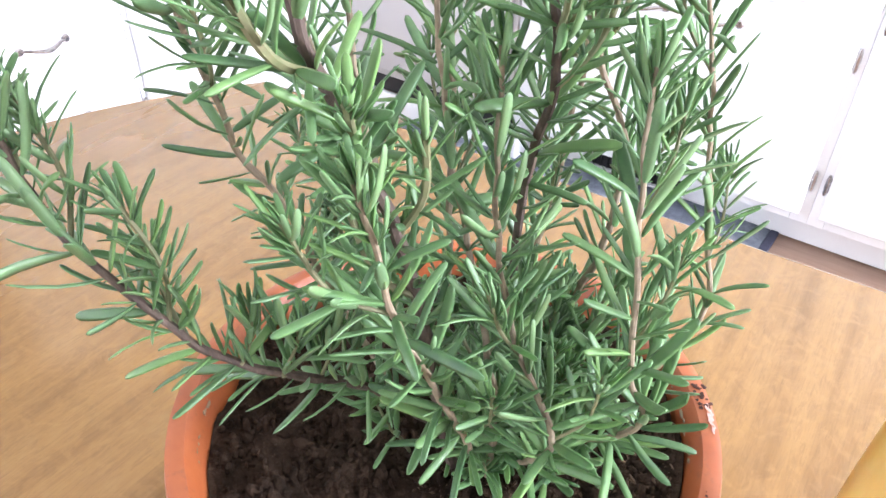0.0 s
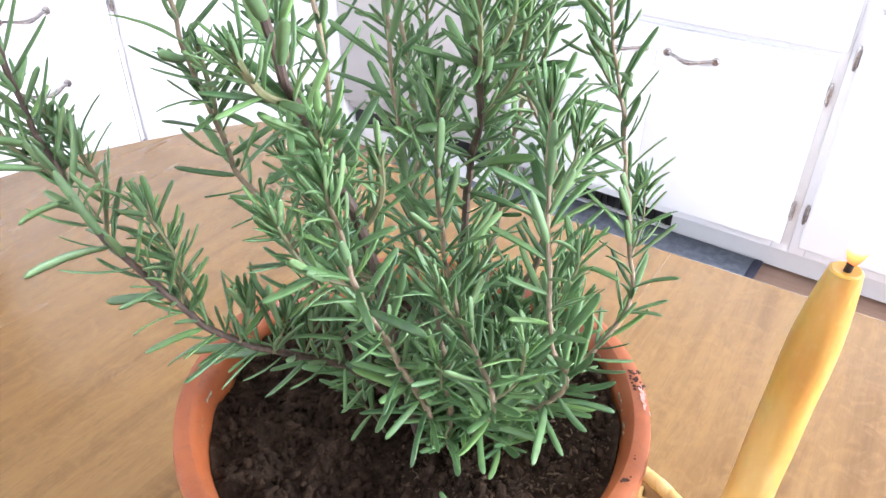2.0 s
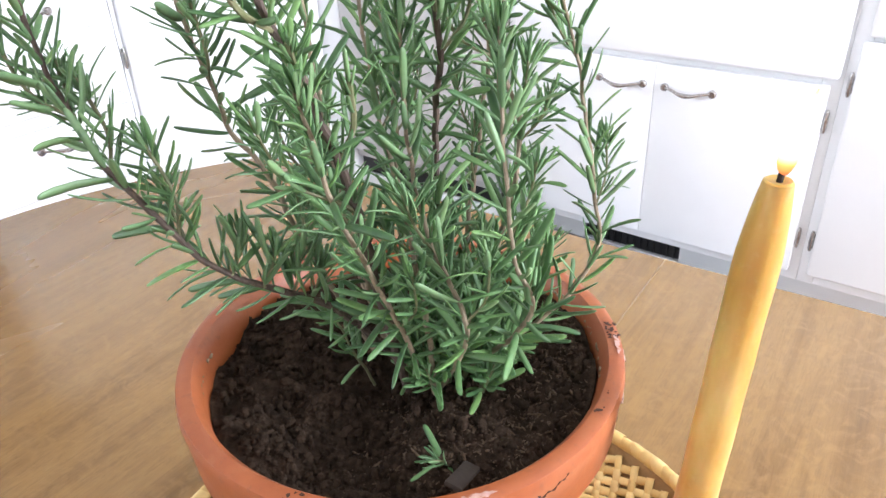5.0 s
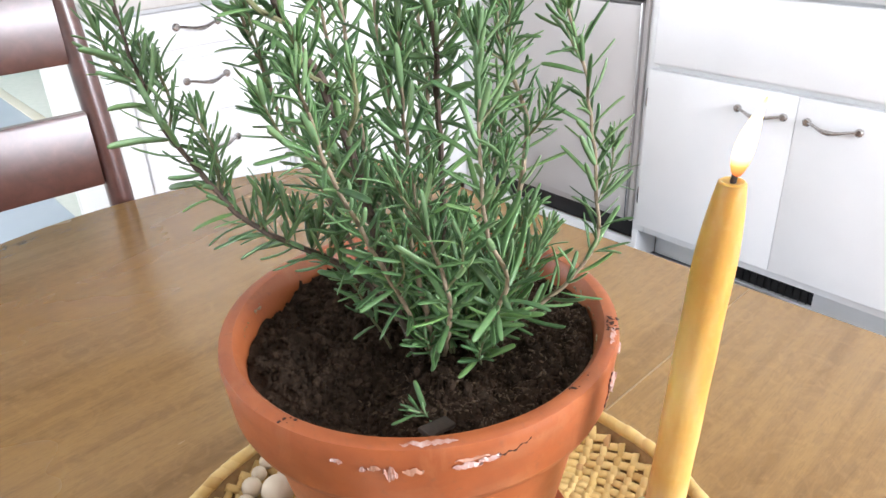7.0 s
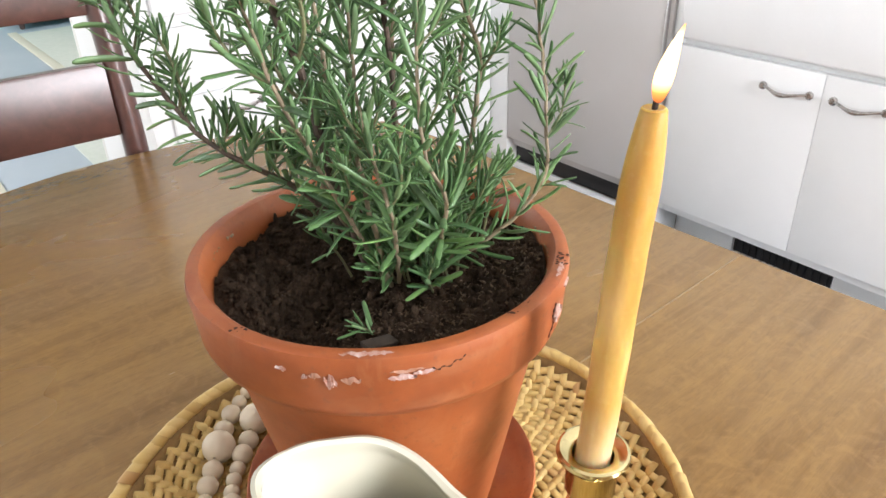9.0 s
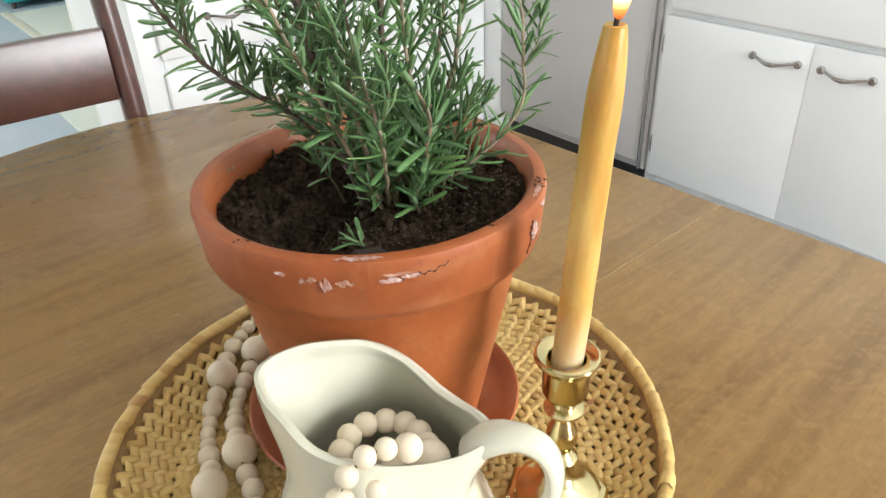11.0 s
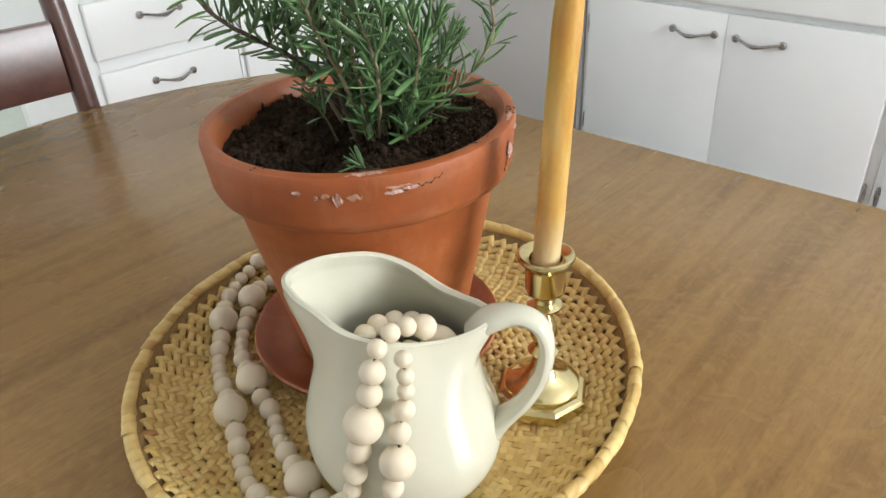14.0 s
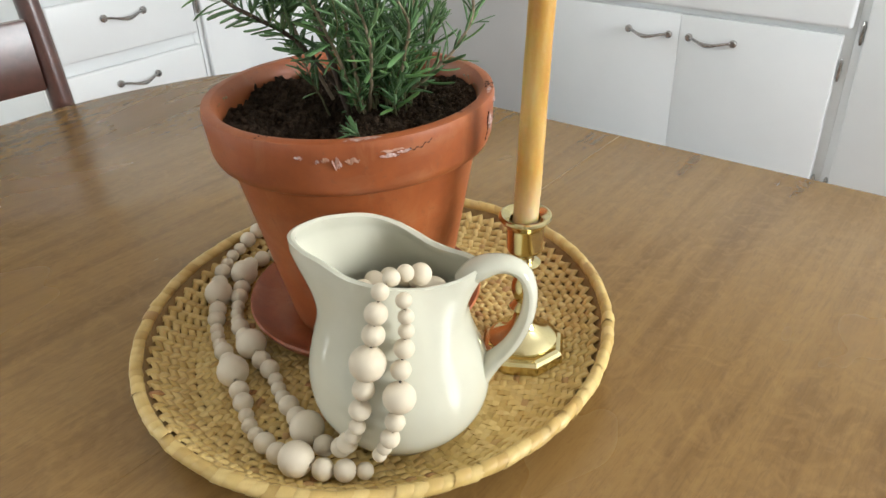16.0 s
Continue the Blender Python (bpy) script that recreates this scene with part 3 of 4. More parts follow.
for side in (-1, 1):
    bm = bmesh.new()
    rings = []
    for inset, z in ((0.03, TOP - 0.030), (0.008, TOP - 0.028), (0.0, TOP - 0.018), (0.0, TOP - 0.009), (0.003, TOP - 0.003), (0.009, TOP)):
        rings.append([bm.verts.new((x + SEAM, y + 0.05, z)) for x, y in table_outline(side, inset)])
    for a, b in zip(rings, rings[1:]):
        for k in range(len(a)):
            j = (k + 1) % len(a)
            bm.faces.new((a[k], a[j], b[j], b[k]))
    bm.faces.new(rings[-1])
    bm.faces.new(rings[0][::-1])
    bmesh.ops.recalc_face_normals(bm, faces=bm.faces[:])
    part("tabletop_leaf", bm, M_TABLE, table)
# Pale strip stands in for light caught on the seam's edge.
part("seam_edge", box((SEAM - 0.0007, 0.16, TOP - 0.002), (SEAM + 0.0008, 0.436, TOP + 0.0004), 0.0003), M_SEAM, table, "pale strip for light caught along the leaf seam")
part("apron", box((-0.53, -0.26, TOP - 0.11), (0.50, 0.36, TOP - 0.0305), 0.003), M_TABLE, table)
for x in (-0.48, 0.45):
    for y in (-0.21, 0.31):
        leg = lathe([(0, 0), (0.02, 0), (0.024, 0.03), (0.018, 0.06), (0.026, 0.2), (0.033, 0.45), (0.024, 0.52), (0.034, 0.56), (0.034, 0.649), (0, 0.649)], 20)
        part("leg", moved(leg, Matrix.Translation((x, y, 0))), M_TABLE, table)


# ---- tray ----
TRAY = Vector((0, 0, 0))
FLOOR_R, RIM_R = 0.138, 0.173
BASE_Z, EDGE_Z = TOP + 0.0065, TOP + 0.028


def tray_surface(r):
    """Height of the tray's inside over its radius."""
    if r < FLOOR_R:
        return BASE_Z
    s = (r - FLOOR_R) / (RIM_R - FLOOR_R)
    return BASE_Z + (EDGE_Z - BASE_Z) * (0.25 * s + 0.75 * s * s)


tray = thing("woven_tray", label="round honey-coloured woven rattan tray with a wrapped rim", category="tray")
tray.matrix_basis = Matrix.Translation((0.0095, -0.033, 0)) @ Matrix.Diagonal((0.965, 1.02, 1, 1))
prof = [(0.0, TOP), (0.132, TOP), (0.146, TOP + 0.002), (0.166, TOP + 0.013), (0.175, TOP + 0.024), (0.172, TOP + 0.027)]
prof += [(r, tray_surface(r) - 0.0026) for r in (0.168, 0.160, 0.152, 0.145, 0.138)] + [(0.0, BASE_Z - 0.0022)]
backing = part("backing", moved(lathe(prof, 72), Matrix.Translation(TRAY)), M_RATTAN_DARK, tray)


def strip_mesh(name, length, width, lift):
    """One strip of the weave: arched along its length, with dipping ends and rounded sides."""
    bm = bmesh.new()
    rows = []
    for t, h in ((-0.5, -0.75), (-0.42, 0.25), (0.0, 0.8), (0.42, 0.25), (0.5, -0.75)):
        z = h * lift
        w = width / 2
        rows.append([bm.verts.new((t * length, -w, z - 0.0012)), bm.verts.new((t * length, -w * 0.92, z + 0.0003)), bm.verts.new((t * length, w * 0.92, z + 0.0003)), bm.verts.new((t * length, w, z - 0.0012))])
    for a, b in zip(rows, rows[1:]):
        for k in range(3):
            bm.faces.new((a[k], b[k], b[k + 1], a[k + 1]))
    me = bpy.data.meshes.new(name)
    bm.to_mesh(me)
    bm.free()
    me.materials.append(M_RATTAN)
    return me


def joined(name, mesh, matrices, parent, material, kind="stuff", label=""):
    """Many copies of one small mesh as a single part."""
    co = np.array([v.co[:] for v in mesh.vertices])
    co = np.concatenate([co, np.ones((len(co), 1))], 1)
    faces = [tuple(p.vertices) for p in mesh.polygons]
    slots = [p.material_index for p in mesh.polygons]
    mats = np.array([[list(r) for r in m] for m in matrices])
    verts = (mats @ co.T).transpose(0, 2, 1)[:, :, :3].reshape(-1, 3)
    n = len(co)
    allf = [tuple(i + k * n for i in f) for k in range(len(matrices)) for f in faces]
    me = bpy.data.meshes.new(name)
    me.from_pydata(verts.tolist(), [], allf)
    me.polygons.foreach_set("use_smooth", [True] * len(me.polygons))
    me.polygons.foreach_set("material_index", slots * len(matrices))
    for m in material if isinstance(material, (list, tuple)) else [material]:
        me.materials.append(m)
    ob = new(name, me)
    if parent:
        ob.parent = parent
    return tagged(ob, label, kind=kind)


weave = random.Random(4)
weave_strip = strip_mesh("strip", 0.0122, 0.0052, 0.0016)
near_strips, far_strips = [], []
r, row = 0.024, 0
while r < RIM_R - 0.004:
    count = max(12, 2 * int(math.pi * r / 0.0061))
    slope = math.atan2(tray_surface(r + 0.003) - tray_surface(r - 0.003), 0.006)
    for k in range(count):
        a = 2 * math.pi * (k + 0.13 * row) / count + weave.uniform(-0.05, 0.05) * 0.006 / r
        z = tray_surface(r) + weave.uniform(-0.0002, 0.0003)
        tilt = radians(28 if (k + row) % 2 else 112) + weave.uniform(-0.05, 0.05)
        m = Matrix.Translation(TRAY + Vector((r * math.cos(a), r * math.sin(a), z))) @ Matrix.Rotation(a, 4, "Z") @ Matrix.Rotation(-slope, 4, "Y") @ Matrix.Rotation(tilt, 4, "Z") @ Matrix.Diagonal((weave.uniform(0.92, 1.05), weave.uniform(0.9, 1.06), 1, 1))
        x, y = r * math.cos(a), r * math.sin(a)
        (near_strips if (y < -0.06 and x > 0.055) else far_strips).append(m)
    r += 0.0056
    row += 1
weave.shuffle(near_strips)
for m in near_strips[:290]:
    ob = new("strip", weave_strip)
    ob.parent = tray
    ob.matrix_basis = m
joined("weave", weave_strip, far_strips + near_strips[290:], tray, M_RATTAN)

core = [TRAY + Vector((0.1745 * math.cos(a), 0.1745 * math.sin(a), EDGE_Z - 0.0005)) for a in [2 * math.pi * k / 96 for k in range(97)]]
part("rim_core", tube(core, 0.0036, 8), M_RATTAN_DARK, tray)
wrap = bmesh.new()
rings = []
for i, (x, s) in enumerate(((-0.0066, 0.955), (-0.0058, 1.0), (0.0, 1.015), (0.0056, 1.02), (0.0064, 0.965))):
    rings.append([wrap.verts.new((s * 0.0044 * math.cos(2 * math.pi * k / 10), x + 0.0042 * math.sin(2 * math.pi * k / 10), s * 0.0044 * math.sin(2 * math.pi * k / 10))) for k in range(10)])
for a, b in zip(rings, rings[1:]):
    for k in range(10):
        wrap.faces.new((a[k], b[k], b[(k + 1) % 10], a[(k + 1) % 10]))
bmesh.ops.recalc_face_normals(wrap, faces=wrap.faces[:])
wrap_mesh = bpy.data.meshes.new("rim_wrap")
wrap.to_mesh(wrap_mesh)
wrap.free()
wrap_mesh.materials.append(M_RATTAN)
wrap_mesh.polygons.foreach_set("use_smooth", [True] * len(wrap_mesh.polygons))
for k in range(132):
    a = 2 * math.pi * k / 132
    ob = new("rim_wrap", wrap_mesh)
    ob.parent = tray
    ob.matrix_basis = Matrix.Translation(TRAY + Vector((0.1745 * math.cos(a), 0.1745 * math.sin(a), EDGE_Z + weave.uniform(-0.0007, 0.0007)))) @ Matrix.Rotation(a + weave.uniform(-0.09, 0.09), 4, "Z") @ Matrix.Diagonal((weave.uniform(0.93, 1.07), 0.74, weave.uniform(0.93, 1.07), 1))

# ---- saucer, pot and soil ----
FLOOR_TOP = BASE_Z + 0.0018
saucer = part("saucer", moved(lathe([(0, 0), (0.066, 0), (0.072, 0.001), (0.086, 0.010), (0.0895, 0.0165), (0.0885, 0.018), (0.0862, 0.0172), (0.081, 0.011), (0.070, 0.0055), (0, 0.005)], 72, wobble=0.004), Matrix.Translation((-0.004, 0.0, FLOOR_TOP))), M_TERRACOTTA, label="terracotta saucer under the flower pot")
tagged(saucer, category="saucer")

RIM = 0.946
POT_Z = FLOOR_TOP + 0.0054
pot = thing("flower_pot", label="weathered terracotta flower pot with flaking whitewash on its rim", category="flower pot")
outer = [(0, POT_Z), (0.055, POT_Z), (0.0585, POT_Z + 0.002), (0.0600, POT_Z + 0.008), (0.0848, 0.9055), (0.0860, 0.9080), (0.0900, 0.9090), (0.0936, 0.9115), (0.0955, 0.9165), (0.0969, 0.9340), (0.0977, 0.9405), (0.0968, 0.9448), (0.0940, RIM), (0.0905, RIM - 0.0004), (0.0880, 0.9425), (0.0862, 0.936), (0.083, 0.905), (0.079, 0.895), (0.055, 0.80), (0, 0.80)]
pot.matrix_basis = Matrix.Translation((-0.0006, -0.0014, 0)) @ Matrix.Diagonal((1.002, 1.002, 1, 1))
part("body", lathe(outer, 96, wobble=0.003), M_TERRACOTTA, pot)


def rim_r(z):
    return 0.0955 + (0.0973 - 0.0955) * min(max((z - 0.9165) / 0.020, 0), 1)


def flake(a0, a1, z0, z1, seed, material=M_FLAKE, curl=0.0012, label="peeling white paint flake"):
    """A ragged thin patch on the rim's outside, in degrees and metres."""
    rng = random.Random(seed)
    n = 30
    bm = bmesh.new()
    rows = []
    for i in range(n + 1):
        a = radians(a0 + (a1 - a0) * i / n)
        e = math.sin(math.pi * i / n) ** 0.5
        mid = (z0 + z1) / 2 + 0.3 * noise.noise(Vector((i * 0.13, seed * 1.9, 5))) * (z1 - z0)
        lo = mid - (mid - z0) * e * (0.6 + 0.6 * noise.noise(Vector((i * 0.19, seed * 3.1, 0))))
        hi = mid + (z1 - mid) * e * (0.6 + 0.6 * noise.noise(Vector((i * 0.17, seed * 5.7, 2))))
        row = []
        for z, o in ((lo, 0.0002), (lo + 0.0004, 0.0005 + curl * (0.5 + 0.5 * noise.noise(Vector((i * 0.4, seed, 8))))), ((lo + hi) / 2, 0.0006), (hi, 0.0002)):
            q = rim_r(z) + o
            row.append(bm.verts.new((q * math.cos(a), q * math.sin(a), z)))
        rows.append(row)
    for a, b in zip(rows, rows[1:]):
        for k in range(3):
            bm.faces.new((a[k], b[k], b[k + 1], a[k + 1]))
    return part("flake", bm, material, pot, label)


flake(-70, -63, 0.9330, 0.9368, 1, curl=0.0020)
flake(-64, -58.5, 0.9345, 0.9375, 9, curl=0.0018)
flake(-69.5, -61, 0.9362, 0.9392, 10, M_FILM, 0.0003, "thin pale whitewash film")
flake(-86, -82.5, 0.9275, 0.9380, 2, curl=0.0012)
flake(-81.5, -76.5, 0.9310, 0.9372, 3, M_FILM, 0.0004, "thin pale whitewash film")
flake(-89.5, -86.5, 0.9330, 0.9380, 11, M_FILM, 0.0004, "thin pale whitewash film")
flake(-98.5, -95.5, 0.9345, 0.9385, 4, curl=0.0006)
flake(-91.5, -90, 0.9320, 0.9370, 5)
flake(-14.5, -10.5, 0.9215, 0.9365, 6, curl=0.002)
flake(-8, -3, 0.9370, 0.9420, 7)
for pts in (((-59, 0.9372), (-57.5, 0.9352), (-56.3, 0.9366), (-54.5, 0.9356), (-53, 0.9380), (-51.5, 0.9376), (-50.3, 0.9398)), ((-14.5, 0.9365), (-15.5, 0.9300), (-14, 0.9245), (-16.5, 0.9180))):
    path = [Vector(((rim_r(z) + 0.0001) * math.cos(radians(a)), (rim_r(z) + 0.0001) * math.sin(radians(a)), z)) for a, z in pts]
    part("crack", tube(spline(path, 24), [0.00030 + 0.0002 * math.sin(i * 1.7) for i in range(25)], 5), M_CRACK, pot, "dark crack in the rim")
lip = random.Random(9)
for a0, a1, m, count in ((-3, 4, M_CRACK, 30), (-115, -108, M_CRACK, 5), (-36, -24, M_CRACK, 7)):
    bm = bmesh.new()
    for k in range(count):
        a = radians(lip.uniform(a0, a1))
        rr = lip.uniform(0.0915, 0.0965)
        z = RIM + 0.0002 - max(0, rr - 0.0945) * 0.55
        s = lip.uniform(0.0003, 0.0012)
        ring = [bm.verts.new((rr * math.cos(a) + s * lip.uniform(0.5, 1.1) * math.cos(t), rr * math.sin(a) + s * lip.uniform(0.5, 1.1) * math.sin(t), z)) for t in [2 * math.pi * i / 7 for i in range(7)]]
        c = bm.verts.new((rr * math.cos(a), rr * math.sin(a), z + 0.00015))
        for i in range(7):
            bm.faces.new((ring[i], ring[(i + 1) % 7], c))
    part("flecks", bm, m, pot, "flecks of whitewash on the lip" if m is M_FLAKE else "dark flecks on the lip")


def lip_patch(a0, a1, r0, r1, seed):
    """A thin film of old whitewash lying over the lip."""
    bm = bmesh.new()
    rows = []
    for i in range(41):
        a = radians(a0 + (a1 - a0) * i / 40)
        e = math.sin(math.pi * i / 40) ** 0.6
        m = (r0 + r1) / 2 + 0.0012 * noise.noise(Vector((i * 0.17, seed, 0)))
        h = (r1 - r0) / 2 * e * (0.65 + 0.7 * noise.noise(Vector((i * 0.35, seed * 2.0, 4))))
        row = []
        for t in (-1, -0.3, 0.3, 1):
            q = m + t * h
            row.append(bm.verts.new((q * math.cos(a), q * math.sin(a), RIM + 0.0005 - max(0, q - 0.0936) * 0.42)))
        rows.append(row)
    for a, b in zip(rows, rows[1:]):
        for k in range(3):
            bm.faces.new((a[k], a[k + 1], b[k + 1], b[k]))
    part("flake", bm, M_FLAKE, pot, "worn whitewash film on the lip")


lip_patch(-82, -68, 0.0930, 0.0962, 1)
lip_patch(-10, -1, 0.0930, 0.0962, 2)


def soil_height(x, y):
    h = 0.931 + 0.008 * noise.noise(Vector((x * 28, y * 28, 3))) + 0.005 * noise.noise(Vector((x * 75, y * 75, 1))) + 0.0020 * noise.noise(Vector((x * 190, y * 190, 5)))
    h -= 0.010 * math.exp(-(((x + 0.02) / 0.024) ** 2 + ((y + 0.052) / 0.02) ** 2))
    h += 0.004 * max(0, x / 0.08)
    return h


soil = thing("potting_soil", label="dark crumbly potting soil filling the pot", category="soil")
soil.matrix_basis = Matrix.Translation((-0.0006, -0.0014, 0))
bm = bmesh.new()
grid = []
for i in range(46):
    r = 0.0875 * i / 45
    ring = []
    for k in range(120):
        a = 2 * math.pi * k / 120
        x, y = r * math.cos(a), r * math.sin(a)
        ring.append(bm.verts.new((x, y, soil_height(x, y) - (0.01 if i == 45 else 0))))
    grid.append(ring)
for a, b in zip(grid[1:], grid[2:]):
    for k in range(120):
        bm.faces.new((a[k], b[k], b[(k + 1) % 120], a[(k + 1) % 120]))
bm.faces.new(grid[1])
part("surface", bm, M_SOIL, soil)
crumb = bmesh.new()
bmesh.ops.create_icosphere(crumb, subdivisions=1, radius=1)
for v in crumb.verts:
    v.co *= 1 + 0.35 * noise.noise(v.co * 2.1)
crumb_mesh = bpy.data.meshes.new("crumb")
crumb.to_mesh(crumb_mesh)
crumb.free()
rng = random.Random(12)
mats = []
for k in range(7000):
    r, a = 0.084 * math.sqrt(rng.random()), rng.uniform(0, 2 * math.pi)
    x, y = r * math.cos(a), r * math.sin(a)
    s = 0.00035 + 0.0020 * rng.random() ** 4
    mats.append(Matrix.Translation((x, y, soil_height(x, y) + s * 0.3)) @ Euler((rng.uniform(0, 6), rng.uniform(0, 6), rng.uniform(0, 6))).to_matrix().to_4x4() @ Matrix.Diagonal((s * rng.uniform(0.8, 2.4), s, s * rng.uniform(0.4, 0.9), 1)))
joined("soil_debris", crumb_mesh, mats, soil, M_SOIL)
mats = []
for k in range(4200):
    r, a = 0.083 * math.sqrt(rng.random()), rng.uniform(-2.0, 1.3)
    x, y = r * math.cos(a), r * math.sin(a)
    if rng.random() > (x + 0.03) / 0.06:
        continue
    s = 0.00022 + 0.0006 * rng.random() ** 3
    mats.append(Matrix.Translation((x, y, soil_height(x, y) + s * 0.6)) @ Euler((rng.uniform(-0.4, 0.4), rng.uniform(-0.5, 0.5), rng.uniform(0, 6))).to_matrix().to_4x4() @ Matrix.Diagonal((s * rng.uniform(1.0, 4), s * 0.8, s * 0.6, 1)))
joined("dry_fibre", crumb_mesh, mats, soil, M_DRYSOIL, label="dry brown bits of fibre")
mats = []
for a0, a1, z0, z1, count in ((-18, 42, 0.930, 0.9405, 420), (176, 196, 0.931, 0.941, 110)):
    for k in range(count):
        a = radians(rng.uniform(a0, a1))
        z = z0 + (z1 - z0) * rng.random() ** 1.6
        if noise.noise(Vector((a * 9, z * 160, 2))) < -0.08:
            continue
        q = 0.0840 + (z - 0.905) * 0.0885
        s = 0.0003 + 0.0009 * rng.random() ** 2
        mats.append(Matrix.Translation((q * math.cos(a), q * math.sin(a), z)) @ Matrix.Rotation(a, 4, "Z") @ Matrix.Diagonal((s * 0.5, s * rng.uniform(0.8, 2.0), s, 1)))
joined("crust", crumb_mesh, mats, pot, M_CRUST, label="pale mineral crust inside the rim")
bark_chip = part("bark_chip", moved(box((-0.009, -0.0035, -0.0012), (0.009, 0.0035, 0.0012), 0.001), pose(0.024, -0.074, 0.9385, 8, 18, 62)), plain("bark_chip", (0.020, 0.013, 0.009), (0.045, 0.030, 0.020), 300, 0.8, 0.95, bump=0.4), soil)

# ---- rosemary ----
plant = thing("rosemary_plant", label="bushy green rosemary plant with woody stems growing in the pot", category="plant")


def leaf_mesh(name, length, width, bend, twist):
    """A needle leaf along x: blunt tip, grooved above, with margins rolled under."""
    bm = bmesh.new()
    rows = []
    for t, w in ((0.0, 0.34), (0.07, 0.70), (0.25, 0.96), (0.5, 1.0), (0.80, 0.97), (0.94, 0.76), (1.0, 0.34)):
        x = t * length
        z = bend * length * t * t
        h = width / 2 * w
        s = math.sin(twist * t)
        row = []
        for y, q in ((-1.0, -0.22), (-0.6, 0.30), (0.0, 0.12), (0.6, 0.30), (1.0, -0.22), (0.0, -0.30)):
            row.append(bm.verts.new((x, y * h, z + q * h + y * h * s)))
        rows.append(row)
    for a, b in zip(rows, rows[1:]):
        for k in range(6):
            f = bm.faces.new((a[k], b[k], b[(k + 1) % 6], a[(k + 1) % 6]))
            f.material_index = 1 if k >= 4 else 0
    bm.faces.new(rows[-1])
    bmesh.ops.recalc_face_normals(bm, faces=bm.faces[:])
    me = bpy.data.meshes.new(name)
    bm.to_mesh(me)
    bm.free()
    me.materials.append(M_LEAF)
    me.materials.append(M_UNDER)
    me.polygons.foreach_set("use_smooth", [True] * len(me.polygons))
    return me


LEAVES = [leaf_mesh("leaf", 0.0190, 0.00248, b, t) for b, t in ((0.12, 0.3), (-0.16, -0.4), (0.26, 0.1), (-0.32, 0.5), (0.02, -0.2), (-0.08, 0.2))]
gw = random.Random(21)
spare = [[] for _ in LEAVES]
picked = [0]


def leafy(path, stem, step, size, spread, start, pick=False, tip=True, cluster=0.5):
    """Crossed pairs of leaves up a stem; pick: as parts of their own."""
    dist, turn = 0.0, gw.uniform(0, 3)
    total = sum((b - a).length for a, b in zip(path, path[1:]))
    nextat, run = start * total, 0.0
    for i in range(len(path) - 1):
        a, b = path[i], path[i + 1]
        seg = (b - a).length
        while nextat < run + seg:
            p = a.lerp(b, (nextat - run) / seg)
            d = (b - a).normalized()
            side = d.cross(Vector((0.31, 0.27, 0.9))).normalized()
            frac = nextat / total
            turn += math.pi / 2 + gw.uniform(-0.3, 0.3)
            whorl = [(turn, 1.0), (turn + math.pi, 1.0)]
            if gw.random() < cluster:
                whorl += [(turn + gw.uniform(-0.7, 0.7), 0.62), (turn + math.pi + gw.uniform(-0.7, 0.7), 0.62)]
            for w, small in whorl:
                w += gw.uniform(-0.25, 0.25)
                out = (Matrix.Rotation(w, 3, d) @ side).normalized()
                lean = radians(spread - 1 + gw.uniform(-15, 17)) * (1 - 0.45 * max(0, frac - 0.75) / 0.25) * (0.75 if small < 1 else 1)
                ax = (d * math.cos(lean) + out * math.sin(lean)).normalized()
                up = (d - ax * d.dot(ax)).normalized()
                yv = up.cross(ax)
                s = size * small * gw.uniform(0.78, 1.22) * (1 - 0.45 * max(0, frac - 0.8) / 0.2)
                m = Matrix((ax, yv, up)).transposed().to_4x4() @ Matrix.Rotation(gw.uniform(-0.5, 0.5), 4, "X") @ Matrix.Diagonal((s, s * gw.uniform(0.85, 1.15), s, 1))
                m = Matrix.Translation(p + out * 0.0008) @ m
                k = gw.randrange(len(LEAVES))
                if pick and small == 1.0 and picked[0] < 300 and frac > 0.25:
                    ob = new("leaf", LEAVES[k])
                    ob.parent = stem
                    ob.matrix_basis = m
                    picked[0] += 1
                else:
                    spare[k].append(m)
            nextat += 0.9 * step * gw.uniform(0.8, 1.25) * (1 - 0.5 * max(0, frac - 0.8) / 0.2)
        run += seg
    if tip:
        d = (path[-1] - path[-3]).normalized()
        for k in range(9):
            w = 2.4 * k
            out = (Matrix.Rotation(w, 3, d) @ d.cross(Vector((0.3, 0.2, 0.9))).normalized())
            lean = radians(8 + 3.2 * k)
            ax = (d * math.cos(lean) + out * math.sin(lean)).normalized()
            up = (d - ax * d.dot(ax)).normalized()
            s = size * (0.45 + 0.05 * k)
            spare[k % len(LEAVES)].append(Matrix.Translation(path[-1] - d * 0.0012 * k) @ Matrix((ax, up.cross(ax), up)).transposed().to_4x4() @ Matrix.Diagonal((s, s, s, 1)))


